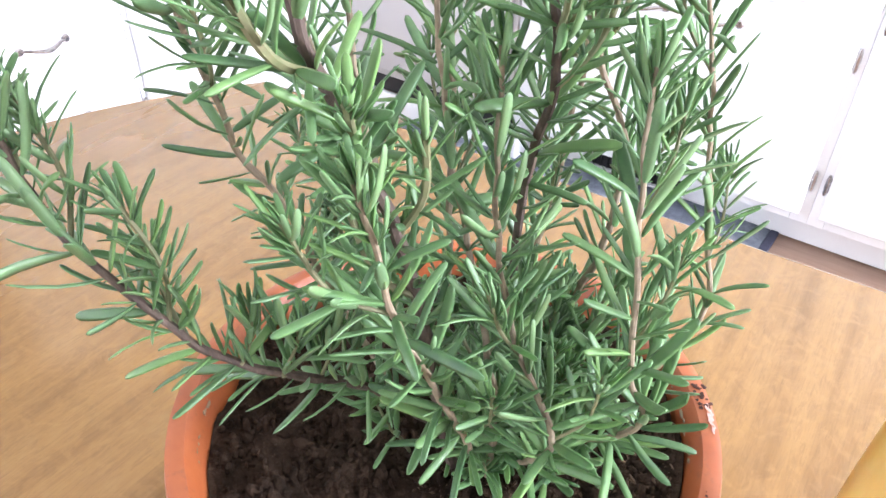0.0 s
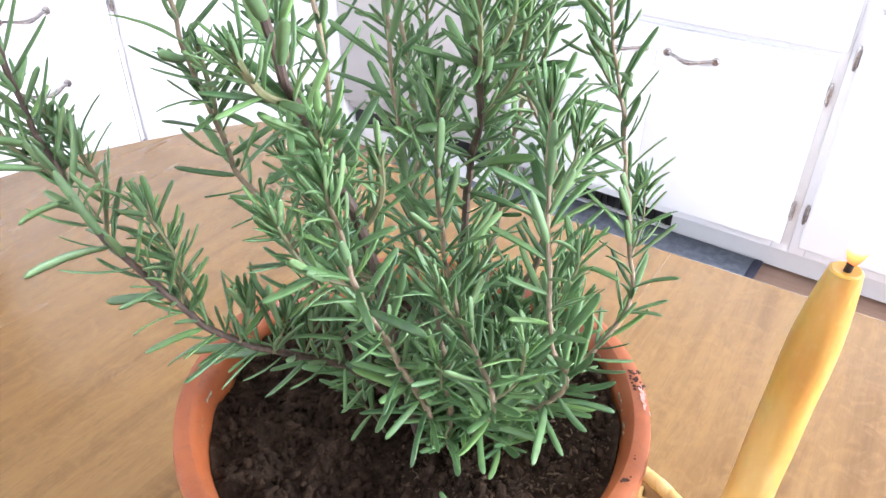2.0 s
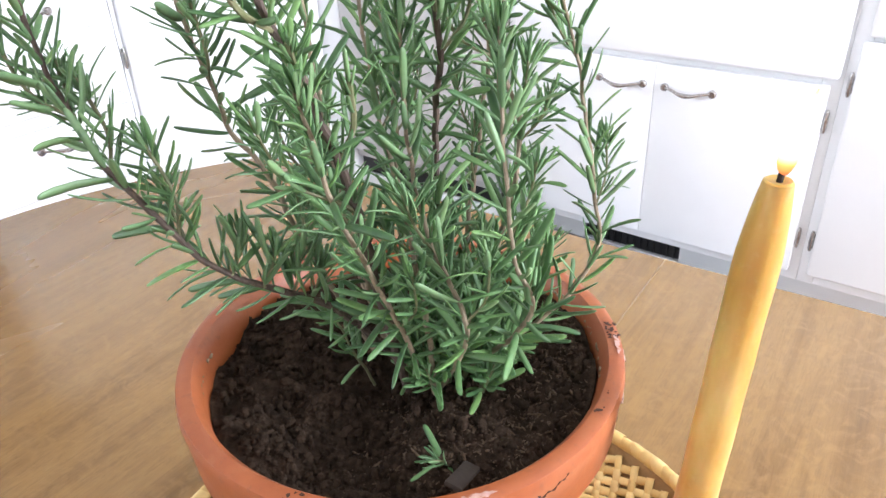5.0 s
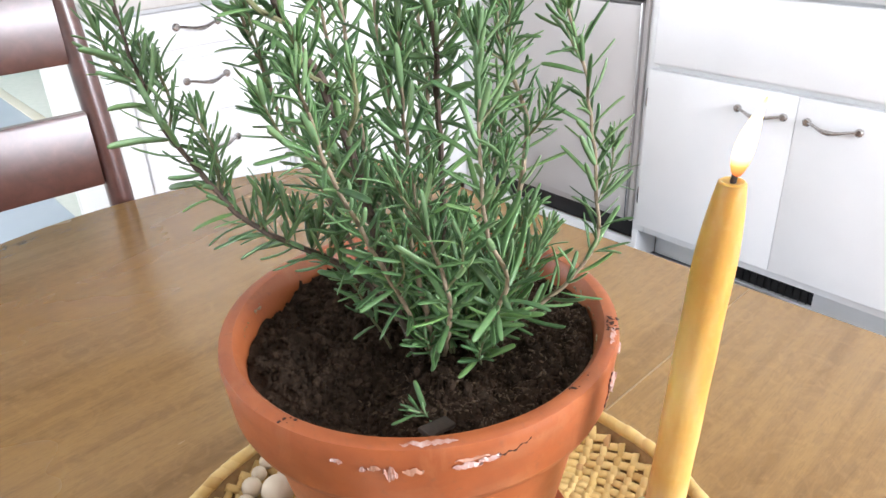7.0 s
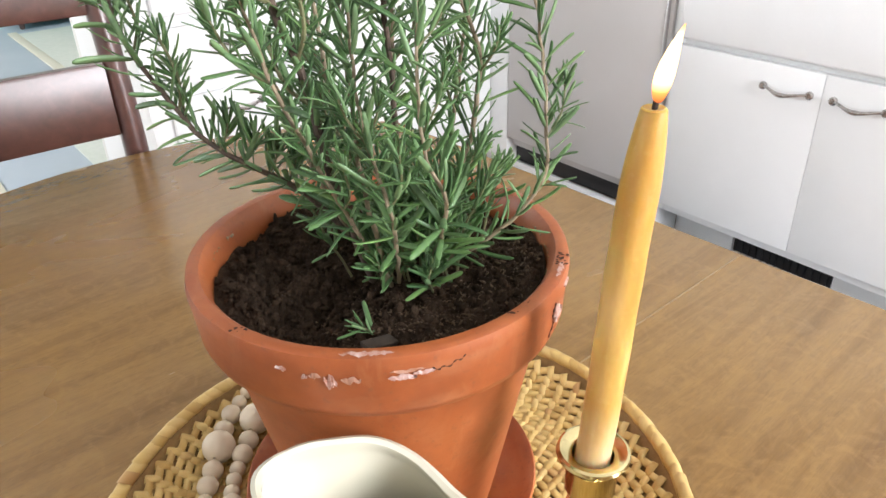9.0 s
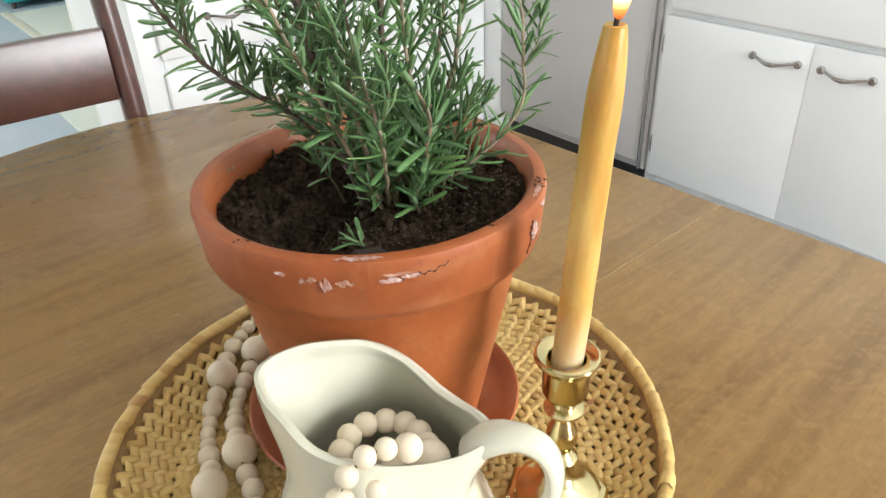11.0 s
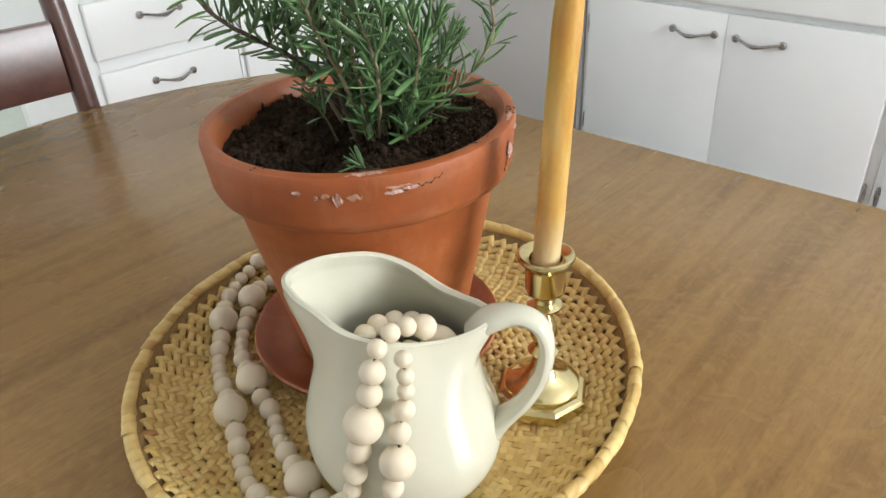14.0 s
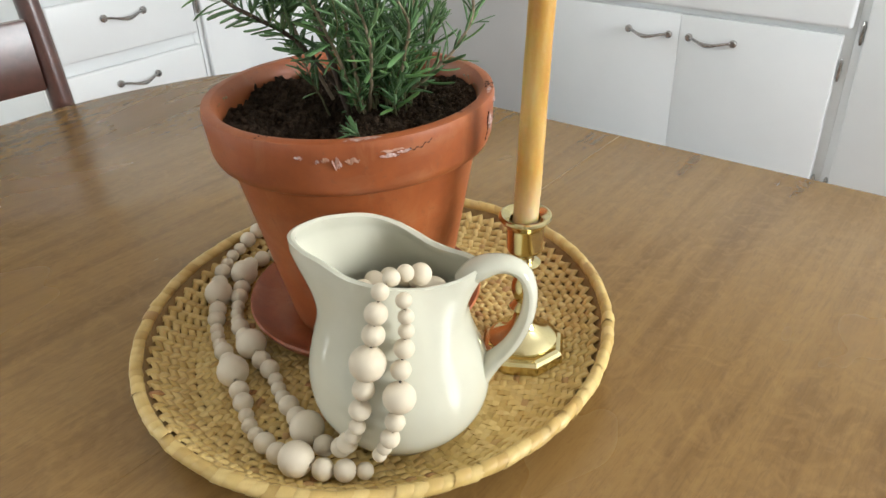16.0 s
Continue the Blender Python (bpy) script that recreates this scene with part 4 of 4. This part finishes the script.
def stem(points, thick, step=0.0058, size=1.0, spread=52, start=0.12, pick=False, woody=True, cluster=0.5, shoots=0):
    points = [Vector(q) for q in points]
    if points[0].z < 0.945 and -0.05 < points[0].x < 0.05 and points[0].y > -0.06:
        points[0].y += 0.012
    path = spline(points, 14 * (len(points) - 1))
    for i in range(1, len(path)):
        path[i] = path[i] + Vector((noise.noise(path[i] * 90), noise.noise(path[i] * 90 + Vector((7, 0, 0))), 0)) * 0.0011
    n = len(path)
    ob = part("stem", tube(path, [0.78 * thick * (1 - 0.55 * i / n) * (1 + 0.22 * max(0, noise.noise(p * 170))) for i, p in enumerate(path)], 8), (M_BARK if thick > 0.0018 else M_YOUNGBARK) if woody else M_GREENWOOD, plant)
    leafy(path, ob, step, size, spread, start, pick, cluster=cluster)
    for k in range(shoots):
        i = int(n * gw.uniform(0.2, 0.75))
        d = (path[min(i + 2, n - 1)] - path[i - 2]).normalized()
        out = (Matrix.Rotation(gw.uniform(0, 6.28), 3, d) @ d.cross(Vector((0.3, 0.2, 0.9))).normalized())
        q = path[i] + d * 0.012 + out * 0.009
        e = q + d * gw.uniform(0.006, 0.018) + out * 0.003 + Vector((0, 0, 0.004))
        sp = spline([path[i], q, e], 10)
        twig = part("twig", tube(sp, [thick * 0.35] * 11, 6), M_GREENWOOD, ob)
        leafy(sp, twig, step * 0.8, size * 0.72, spread - 8, 0.15, cluster=0.3)
    return ob


# the low limb over the pot's edge
stem([(0.004, -0.024, 0.935), (-0.022, -0.032, 0.984), (-0.043, -0.044, 1.003), (-0.060, -0.049, 1.016), (-0.078, -0.054, 1.046), (-0.091, -0.047, 1.062), (-0.101, -0.041, 1.090), (-0.105, -0.038, 1.122)], 0.0019, 0.0045, 0.97, 56, 0.2, True, shoots=5)
stem([(-0.014, -0.006, 0.935), (-0.033, -0.006, 0.99), (-0.047, -0.004, 1.029), (-0.058, -0.002, 1.045), (-0.061, -0.007, 1.066), (-0.065, -0.013, 1.098), (-0.068, -0.016, 1.14)], 0.0017, 0.0058, 0.98, 55, 0.25, True, shoots=2)
# the thick middle limb
stem([(0.002, -0.034, 0.935), (-0.005, -0.045, 1.007), (-0.010, -0.046, 1.040), (-0.017, -0.050, 1.069), (-0.021, -0.060, 1.088), (-0.026, -0.064, 1.104), (-0.030, -0.066, 1.13), (-0.033, -0.064, 1.16)], 0.0027, 0.0062, 1.0, 55, 0.2, True, shoots=4)
stem([(0.012, -0.008, 0.935), (0.017, -0.016, 1.00), (0.018, -0.022, 1.045), (0.021, -0.036, 1.084), (0.018, -0.040, 1.107), (0.015, -0.040, 1.15)], 0.0020, 0.0058, 1.0, 52, 0.2, True, shoots=3)
stem([(0.016, -0.034, 0.935), (0.025, -0.050, 0.975), (0.026, -0.059, 0.998), (0.016, -0.053, 1.022), (0.010, -0.045, 1.050), (0.009, -0.042, 1.080), (0.009, -0.041, 1.094)], 0.0014, 0.0056, 1.0, 50, 0.22, True, shoots=2)
stem([(0.028, -0.024, 0.936), (0.046, -0.048, 0.982), (0.049, -0.057, 1.002), (0.043, -0.059, 1.020), (0.040, -0.058, 1.045), (0.039, -0.049, 1.073), (0.039, -0.046, 1.092)], 0.0014, 0.0056, 1.05, 48, 0.2, True, shoots=2)
stem([(0.026, -0.004, 0.935), (0.046, 0.004, 1.00), (0.051, 0.005, 1.043), (0.040, 0.008, 1.073), (0.034, 0.006, 1.12), (0.033, 0.004, 1.15)], 0.0017, 0.0058, 0.95, 50, 0.15, shoots=3)
# the upright at the pot's far side
stem([(0.030, -0.012, 0.936), (0.058, -0.010, 0.958), (0.081, -0.005, 0.985), (0.083, 0.004, 1.010), (0.079, 0.012, 1.035), (0.075, 0.014, 1.062), (0.066, 0.010, 1.092), (0.062, 0.008, 1.14)], 0.0014, 0.0064, 0.93, 48, 0.08, True, cluster=0.35, shoots=2)
stem([(0.0, 0.014, 0.935), (0.001, 0.030, 1.01), (0.0, 0.038, 1.063), (-0.010, 0.036, 1.12), (-0.012, 0.034, 1.16)], 0.0018, 0.0058, 0.95, 52, 0.15, shoots=4)
stem([(0.010, -0.034, 0.935), (0.004, -0.050, 0.985), (-0.011, -0.068, 1.041), (-0.015, -0.074, 1.067), (-0.018, -0.077, 1.084)], 0.0014, 0.0054, 1.0, 50, 0.2, True, shoots=2)
stem([(0.014, -0.040, 0.937), (0.012, -0.048, 0.995), (0.006, -0.040, 1.03), (-0.002, -0.026, 1.071), (-0.006, -0.024, 1.13)], 0.0016, 0.0056, 0.95, 52, 0.24, shoots=3)
stem([(-0.010, 0.004, 0.935), (-0.020, 0.004, 1.01), (-0.026, 0.003, 1.075), (-0.031, 0.0, 1.14)], 0.0018, 0.0058, 0.95, 54, 0.15, shoots=4)
stem([(-0.012, 0.014, 0.935), (-0.030, 0.020, 1.01), (-0.041, 0.021, 1.078), (-0.048, 0.018, 1.14)], 0.0017, 0.0058, 0.95, 54, 0.15, shoots=4)
stem([(0.024, 0.016, 0.935), (0.034, 0.026, 1.01), (0.041, 0.030, 1.068), (0.040, 0.032, 1.13)], 0.0016, 0.0058, 0.92, 52, 0.12, shoots=3)
# short leafy shoots round the foot of the plant
for k in range(30):
    a = gw.uniform(0, 2 * math.pi)
    q = gw.uniform(0.006, 0.026)
    x, y = 0.022 + q * 0.75 * math.cos(a), -0.020 + q * 0.62 * math.sin(a)
    h = gw.uniform(0.024, 0.075) * (1.0 if y > -0.03 else 0.7)
    lean = Vector((0.4 + math.cos(a), math.sin(a), 0)) * gw.uniform(0.05, 0.5) * h * (0.6 if math.cos(a) > -0.2 else 0.4)
    z = soil_height(x, y)
    stem([(x, y, z - 0.003), Vector((x, y, z + h * 0.5)) + lean * 0.35, Vector((x, y, z + h)) + lean], 0.0009, 0.0056, gw.uniform(0.75, 0.95), 38, 0.4, woody=False, cluster=0.5)
# the limb's leafy underside, and two sprigs low at the front
for x, y, dx, dy, h in ((-0.012, -0.022, -0.014, -0.004, 0.055), (0.016, -0.028, -0.005, -0.007, 0.042), (0.020, -0.030, 0.004, -0.008, 0.038), (0.026, -0.026, 0.010, -0.006, 0.036), (0.042, 0.0, 0.012, 0.002, 0.05), (0.048, 0.008, 0.014, 0.006, 0.055), (0.036, 0.006, 0.006, 0.006, 0.06), (0.014, -0.032, -0.003, -0.008, 0.027), (0.034, -0.018, 0.012, -0.004, 0.034)):
    z = soil_height(x, y)
    stem([(x, y, z - 0.002), (x + dx * 0.5, y + dy * 0.5, z + h * 0.6), (x + dx, y + dy, z + h)], 0.0009, 0.0050, 0.82, 42, 0.45, woody=False, cluster=0.5)
for x, y, z in ((-0.054, -0.048, 1.011), (-0.044, -0.046, 1.004), (-0.036, -0.040, 0.997), (-0.030, -0.036, 0.991)):
    stem([(x, y, z), (x + 0.003, y + 0.003, z + 0.008), (x + 0.004, y + 0.004, z + 0.015)], 0.0008, 0.0048, 0.92, 42, 0.1, woody=False, cluster=0.4)
stem([(0.018, -0.064, 0.927), (0.017, -0.068, 0.938), (0.012, -0.071, 0.943)], 0.0008, 0.011, 0.72, 62, 0.4, woody=False, cluster=0.0)
for me, mats in zip(LEAVES, spare):
    joined("foliage", me, mats, plant, (M_LEAF, M_UNDER))


# ---- candle and holder ----
HOLD = Vector((0.1175, -0.0575, 0))
BASE = FLOOR_TOP
holder = thing("candle_holder", label="polished brass candlestick with an octagonal base", category="candle holder")
bm = bmesh.new()
rings = []
for r, z in ((0.0300, 0.0), (0.0305, 0.0012), (0.0305, 0.0075), (0.0285, 0.0095), (0.0255, 0.0105), (0.0250, 0.0125)):
    rings.append([bm.verts.new((r * math.cos(math.pi / 4 * k + 0.3), r * math.sin(math.pi / 4 * k + 0.3), z)) for k in range(8)])
for a, b in zip(rings, rings[1:]):
    for k in range(8):
        bm.faces.new((a[k], a[(k + 1) % 8], b[(k + 1) % 8], b[k]))
bm.faces.new(rings[-1])
bm.faces.new(rings[0][::-1])
foot = part("base", moved(bm, Matrix.Translation(HOLD + Vector((0, 0, BASE)))), M_BRASS, holder, smooth=False)
shaft = lathe([(0, 0.0126), (0.0235, 0.0126), (0.0240, 0.0145), (0.0215, 0.0165), (0.0185, 0.0182), (0.0120, 0.0215), (0.0080, 0.0275), (0.0062, 0.0345), (0.0078, 0.0370), (0.0098, 0.0395), (0.0078, 0.0420), (0.0058, 0.0445), (0.0072, 0.0480), (0.0088, 0.0540), (0.0078, 0.0600), (0.0055, 0.0655), (0.0048, 0.0690), (0.0062, 0.0710), (0.0105, 0.0735), (0.0108, 0.0750), (0.0065, 0.0775), (0.0060, 0.0800), (0.0085, 0.0830), (0.0112, 0.0850), (0, 0.0852)], 40)
part("shaft", moved(shaft, Matrix.Translation(HOLD + Vector((0, 0, BASE)))), M_BRASS, holder)
cup = lathe([(0, 0.0853), (0.0113, 0.0853), (0.0120, 0.0870), (0.0122, 0.1020), (0.0130, 0.1040), (0.0165, 0.1075), (0.0172, 0.1090), (0.0168, 0.1106), (0.0155, 0.1112), (0.0115, 0.1096), (0.0098, 0.1082), (0.0096, 0.0900), (0, 0.0890)], 48)
part("cup", moved(cup, Matrix.Translation(HOLD + Vector((0, 0, BASE)))), M_BRASS, holder)

candle = thing("taper_candle", label="lit golden beeswax taper candle in a brass candlestick", category="candle")
CUP = BASE + 0.0893
low, high = Vector((HOLD.x - 0.0010, HOLD.y + 0.0003, CUP)), Vector((0.1262, -0.0562, 1.0425))
path = [low.lerp(high, i / 30) + Vector((math.sin(i * 0.23) * 0.0003, math.cos(i * 0.2) * 0.0003, 0)) * min(1, i / 4) for i in range(31)]
rad = []
for i in range(31):
    s = i / 30
    q = 0.0083 - 0.0008 * s + 0.00010 * math.sin(i * 1.1)
    if s > 0.84:
        q -= 0.0028 * ((s - 0.84) / 0.16) ** 1.8
    rad.append(q)
rad[0] = 0.0085
body = tube(path, rad, 32)
part("body", body, M_WAX, candle)
collar = lathe([(0.0045, -0.0006), (0.0046, 0.0002), (0.0040, 0.0008), (0.0026, 0.0003), (0.0, 0.0)], 28)
part("melted_rim", moved(collar, Matrix.Translation(high)), M_WAX, candle)
wick = spline([high + Vector((0, 0, -0.002)), high + Vector((0.0006, 0, 0.004)), high + Vector((0.0016, 0.0004, 0.0085))], 10)
part("wick", tube(wick, [0.0011] * 9 + [0.0013, 0.0006], 8), M_WICK, candle, "burnt black wick")
bm = bmesh.new()
rings = []
prof = [(0.0, 0.0013), (0.05, 0.0021), (0.13, 0.0028), (0.24, 0.0033), (0.36, 0.0034), (0.52, 0.0030), (0.70, 0.0021), (0.86, 0.0011), (1.0, 0.0002)]
for s, r in prof:
    c = wick[7] + Vector((0.0036 * s * s + 0.0022 * s, 0.001 * s, 0.0268 * s - 0.0032))
    rings.append([bm.verts.new(c + Vector((r * math.cos(2 * math.pi * k / 16), r * math.sin(2 * math.pi * k / 16), 0))) for k in range(16)])
for a, b in zip(rings, rings[1:]):
    for k in range(16):
        bm.faces.new((a[k], a[(k + 1) % 16], b[(k + 1) % 16], b[k]))
part("flame", bm, M_FLAME, candle, "bright yellow candle flame")

# ---- pitcher ----
AX = Vector((0.040, -0.125, 0))
PB = FLOOR_TOP
pitcher = thing("pitcher", label="cream glazed ironstone pitcher with a wide spout", category="pitcher")
BODY = [(0.000, 0.0350), (0.0012, 0.0375), (0.005, 0.0400), (0.012, 0.0470), (0.022, 0.0530), (0.032, 0.0552), (0.044, 0.0548), (0.057, 0.0512), (0.070, 0.0468), (0.082, 0.0440), (0.094, 0.0432), (0.106, 0.0436), (0.116, 0.0440)]
LIP = [(0, 0.0540), (15, 0.0475), (30, 0.0400), (50, 0.0350), (70, 0.0350), (90, 0.0375), (115, 0.0415), (140, 0.0440), (160, 0.0510), (180, 0.0575)]


def table_value(rows, x):
    """A smooth value between the rows."""
    for (a, p), (b, q) in zip(rows, rows[1:]):
        if x <= b:
            i = rows.index((a, p))
            o = rows[i - 1] if i else (2 * a - b, q if rows is LIP else 2 * p - q)
            e = rows[i + 2] if i + 2 < len(rows) else (2 * b - a, p if rows is LIP else 2 * q - p)
            m0, m1 = (q - o[1]) / (b - o[0]) * (b - a), (e[1] - p) / (e[0] - a) * (b - a)
            t = (x - a) / (b - a)
            return (2 * t ** 3 - 3 * t * t + 1) * p + (t ** 3 - 2 * t * t + t) * m0 + (3 * t * t - 2 * t ** 3) * q + (t ** 3 - t * t) * m1
    return rows[-1][1]


def pitcher_wall(name, inside):
    bm = bmesh.new()
    segs, rows = 96, 40
    rings = []
    for i in range(rows + 1):
        s = i / rows
        ring = []
        for k in range(segs):
            a = 2 * math.pi * k / segs
            deg = abs(math.degrees((a + math.pi) % (2 * math.pi) - math.pi))
            rise = min(max((deg - 20) / 150, 0), 1)
            lip_h = 0.1125 + 0.0220 * rise * rise * (3 - 2 * rise) + 0.002 * math.exp(-(deg / 30) ** 2)
            z = s * lip_h
            low_w = 0.62 + 0.16 * max(0, 1 - deg / 55)
            w = min(max((z / lip_h - low_w) / (1 - low_w), 0), 1)
            w = w * w * (3 - 2 * w)
            r = table_value(BODY, z * 0.116 / lip_h) * (1 - w) + table_value(LIP, deg) * w
            if inside:
                r -= 0.0036 + (0.0012 if s > 0.96 else 0)
                z = 0.006 + z * (1 - 0.006 / lip_h) - (0.0008 if s > 0.98 else 0)
            if not inside and s > 0.97:
                r -= 0.0005
            ring.append(bm.verts.new((r * math.cos(a), r * math.sin(a), z)))
        rings.append(ring)
    return bm, rings


bm, outer_rings = pitcher_wall("outer", False)
inner = []
ib, inner_rings = pitcher_wall("inner", True)
for ring in inner_rings:
    inner.append([bm.verts.new(v.co) for v in ring])
ib.free()
for rr in (outer_rings, inner):
    for a, b in zip(rr, rr[1:]):
        for k in range(96):
            j = (k + 1) % 96
            bm.faces.new((a[k], a[j], b[j], b[k]) if rr is outer_rings else (a[j], a[k], b[k], b[j]))
mid = []
for o, i in zip(outer_rings[-1], inner[-1]):
    mid.append(bm.verts.new((o.co + i.co) / 2 + Vector((0, 0, 0.0011))))
for k in range(96):
    j = (k + 1) % 96
    bm.faces.new((outer_rings[-1][k], outer_rings[-1][j], mid[j], mid[k]))
    bm.faces.new((mid[k], mid[j], inner[-1][j], inner[-1][k]))
bm.faces.new(outer_rings[0][::-1])
bm.faces.new(inner[0])
vessel = part("body", moved(bm, Matrix.Translation(AX + Vector((0, 0, PB)))), M_CERAMIC, pitcher)
hp = spline([(0.0800, -0.124, PB + 0.1030), (0.0870, -0.124, PB + 0.1100), (0.0965, -0.124, PB + 0.1142), (0.1062, -0.1245, PB + 0.1148), (0.1150, -0.1255, PB + 0.1098), (0.1190, -0.126, PB + 0.0975), (0.1170, -0.127, PB + 0.0800), (0.1085, -0.128, PB + 0.0620), (0.0970, -0.128, PB + 0.0480), (0.0890, -0.128, PB + 0.0370)], 48)
hr = [0.0056 - 0.0004 * math.exp(-(i / 2.5) ** 2) + 0.0010 * math.exp(-((i - 7) / 5) ** 2) - 0.0014 * math.sin(math.pi * min(1, i / 48)) + 0.0016 * max(0, (i - 40) / 8) for i in range(49)]
part("handle", tube(hp, hr, 16, flat=1.75, up=(0, 0, 1)), M_CERAMIC, pitcher, "looped pitcher handle")

# ---- bead garland ----
garland = thing("bead_garland", label="garland of pale bare wooden beads draped over pitcher and tray", category="garland")
bead_src = lathe([(0.12, -0.985), (0.16, -0.987)] + [(math.sin(t), -math.cos(t)) for t in [0.18 + (math.pi - 0.36) * i / 14 for i in range(15)]] + [(0.16, 0.987), (0.12, 0.985), (0.10, 0.9), (0.10, -0.9), (0.12, -0.985)], 22)
bead_mesh = bpy.data.meshes.new("bead")
bead_src.to_mesh(bead_mesh)
bead_src.free()
bead_mesh.materials.append(M_BEAD)
bead_mesh.polygons.foreach_set("use_smooth", [True] * len(bead_mesh.polygons))
SIZE = {"s": 0.0104, "m": 0.0136, "l": 0.0218}
TF = FLOOR_TOP + 0.0006


def weave_top(x, y):
    """Height of the weave under a place on the tray."""
    return tray_surface(math.hypot((x - 0.0095) / 0.965, (y + 0.033) / 1.02)) + 0.0024


def strand(points, sizes, small=1.0):
    """Beads that touch one another along a curve; on the tray they stand on its weave."""
    fine = spline(points, 60 * (len(points) - 1))
    cum = [0.0]
    for a, b in zip(fine, fine[1:]):
        cum.append(cum[-1] + (b - a).length)
    need = sum(SIZE[c] for c in sizes)
    scale = cum[-1] / need
    at, i, centres = 0.0, 0, []
    for c in sizes:
        q = SIZE[c] * scale
        s = at + q / 2
        while i < len(cum) - 2 and cum[i + 1] < s:
            i += 1
        p = fine[i].lerp(fine[i + 1], (s - cum[i]) / max(1e-9, cum[i + 1] - cum[i]))
        d = (fine[min(i + 2, len(fine) - 1)] - fine[max(i - 2, 0)]).normalized()
        r = small * SIZE[c] / 2 * (1.0 if 0.94 < scale < 1.06 else min(max(scale, 0.9), 1.06))
        p = Vector((p.x, p.y, max(p.z, weave_top(p.x, p.y) + r)))
        ob = new("bead", bead_mesh)
        ob.parent = garland
        ob.matrix_basis = Matrix.Translation(p) @ d.to_track_quat("Z", "X").to_matrix().to_4x4() @ Matrix.Diagonal((r, r, r * 0.985, 1))
        centres.append(p)
        at += q
    part("cord", tube(centres, 0.0007, 6), M_TWINE, garland, "dark threading cord")


strand([(-0.105, 0.094, 0), (-0.116, 0.070, 0), (-0.122, 0.057, 0), (-0.128, 0.038, 0), (-0.128, 0.012, 0), (-0.123, -0.004, 0), (-0.115, -0.035, 0), (-0.105, -0.060, 0), (-0.090, -0.083, 0), (-0.0795, -0.101, 0), (-0.065, -0.127, 0), (-0.056, -0.1445, 0), (-0.040, -0.1615, 0), (-0.0155, -0.178, 0), (0.009, -0.182, 0), (0.029, -0.179, 0)], "mmmsssmmlmmsssmmlmmsssmmlmms")
strand([(0.0325, -0.181, 0.788), (0.0414, -0.1866, 0.8075), (0.0447, -0.1860, 0.8174), (0.0485, -0.1835, 0.8343), (0.0498, -0.1775, 0.850), (0.0518, -0.1735, 0.861), (0.0536, -0.1715, 0.8735), (0.0538, -0.1715, 0.8835), (0.0524, -0.168, 0.8935)], "ssmmlmmsss", 0.93)
strand([(-0.090, 0.064, 0), (-0.105, 0.050, 0), (-0.112, 0.038, 0), (-0.110, 0.018, 0), (-0.104, -0.018, 0), (-0.0955, -0.041, 0), (-0.074, -0.073, 0), (-0.0545, -0.0955, 0), (-0.044, -0.1145, 0), (-0.031, -0.132, 0), (-0.011, -0.157, 0), (0.002, -0.163, 0)], "mmmlmmsssmmlmmsssmmlm")
strand([(0.006, -0.167, 0.779), (0.0165, -0.1775, 0.797), (0.0231, -0.1822, 0.8115), (0.0258, -0.1815, 0.8234), (0.0284, -0.1795, 0.8355), (0.0316, -0.1785, 0.8509), (0.0357, -0.1750, 0.8671), (0.0385, -0.1745, 0.8814), (0.0408, -0.170, 0.8935), (0.0470, -0.160, 0.8975), (0.0555, -0.150, 0.8935), (0.0630, -0.142, 0.886)], "mmssmmlmmsssm", 0.93)
strand([(0.064, -0.136, TF + 0.103), (0.063, -0.128, TF + 0.097), (0.058, -0.116, TF + 0.094), (0.049, -0.107, TF + 0.093), (0.038, -0.104, TF + 0.092), (0.027, -0.109, TF + 0.093), (0.020, -0.120, TF + 0.092), (0.021, -0.133, TF + 0.092)], "lmmmmmmm")
strand([(0.022, -0.145, TF + 0.097), (0.034, -0.148, TF + 0.095), (0.046, -0.138, TF + 0.088), (0.048, -0.122, TF + 0.084), (0.036, -0.118, TF + 0.082), (0.030, -0.130, TF + 0.080)], "lmmlmmm")
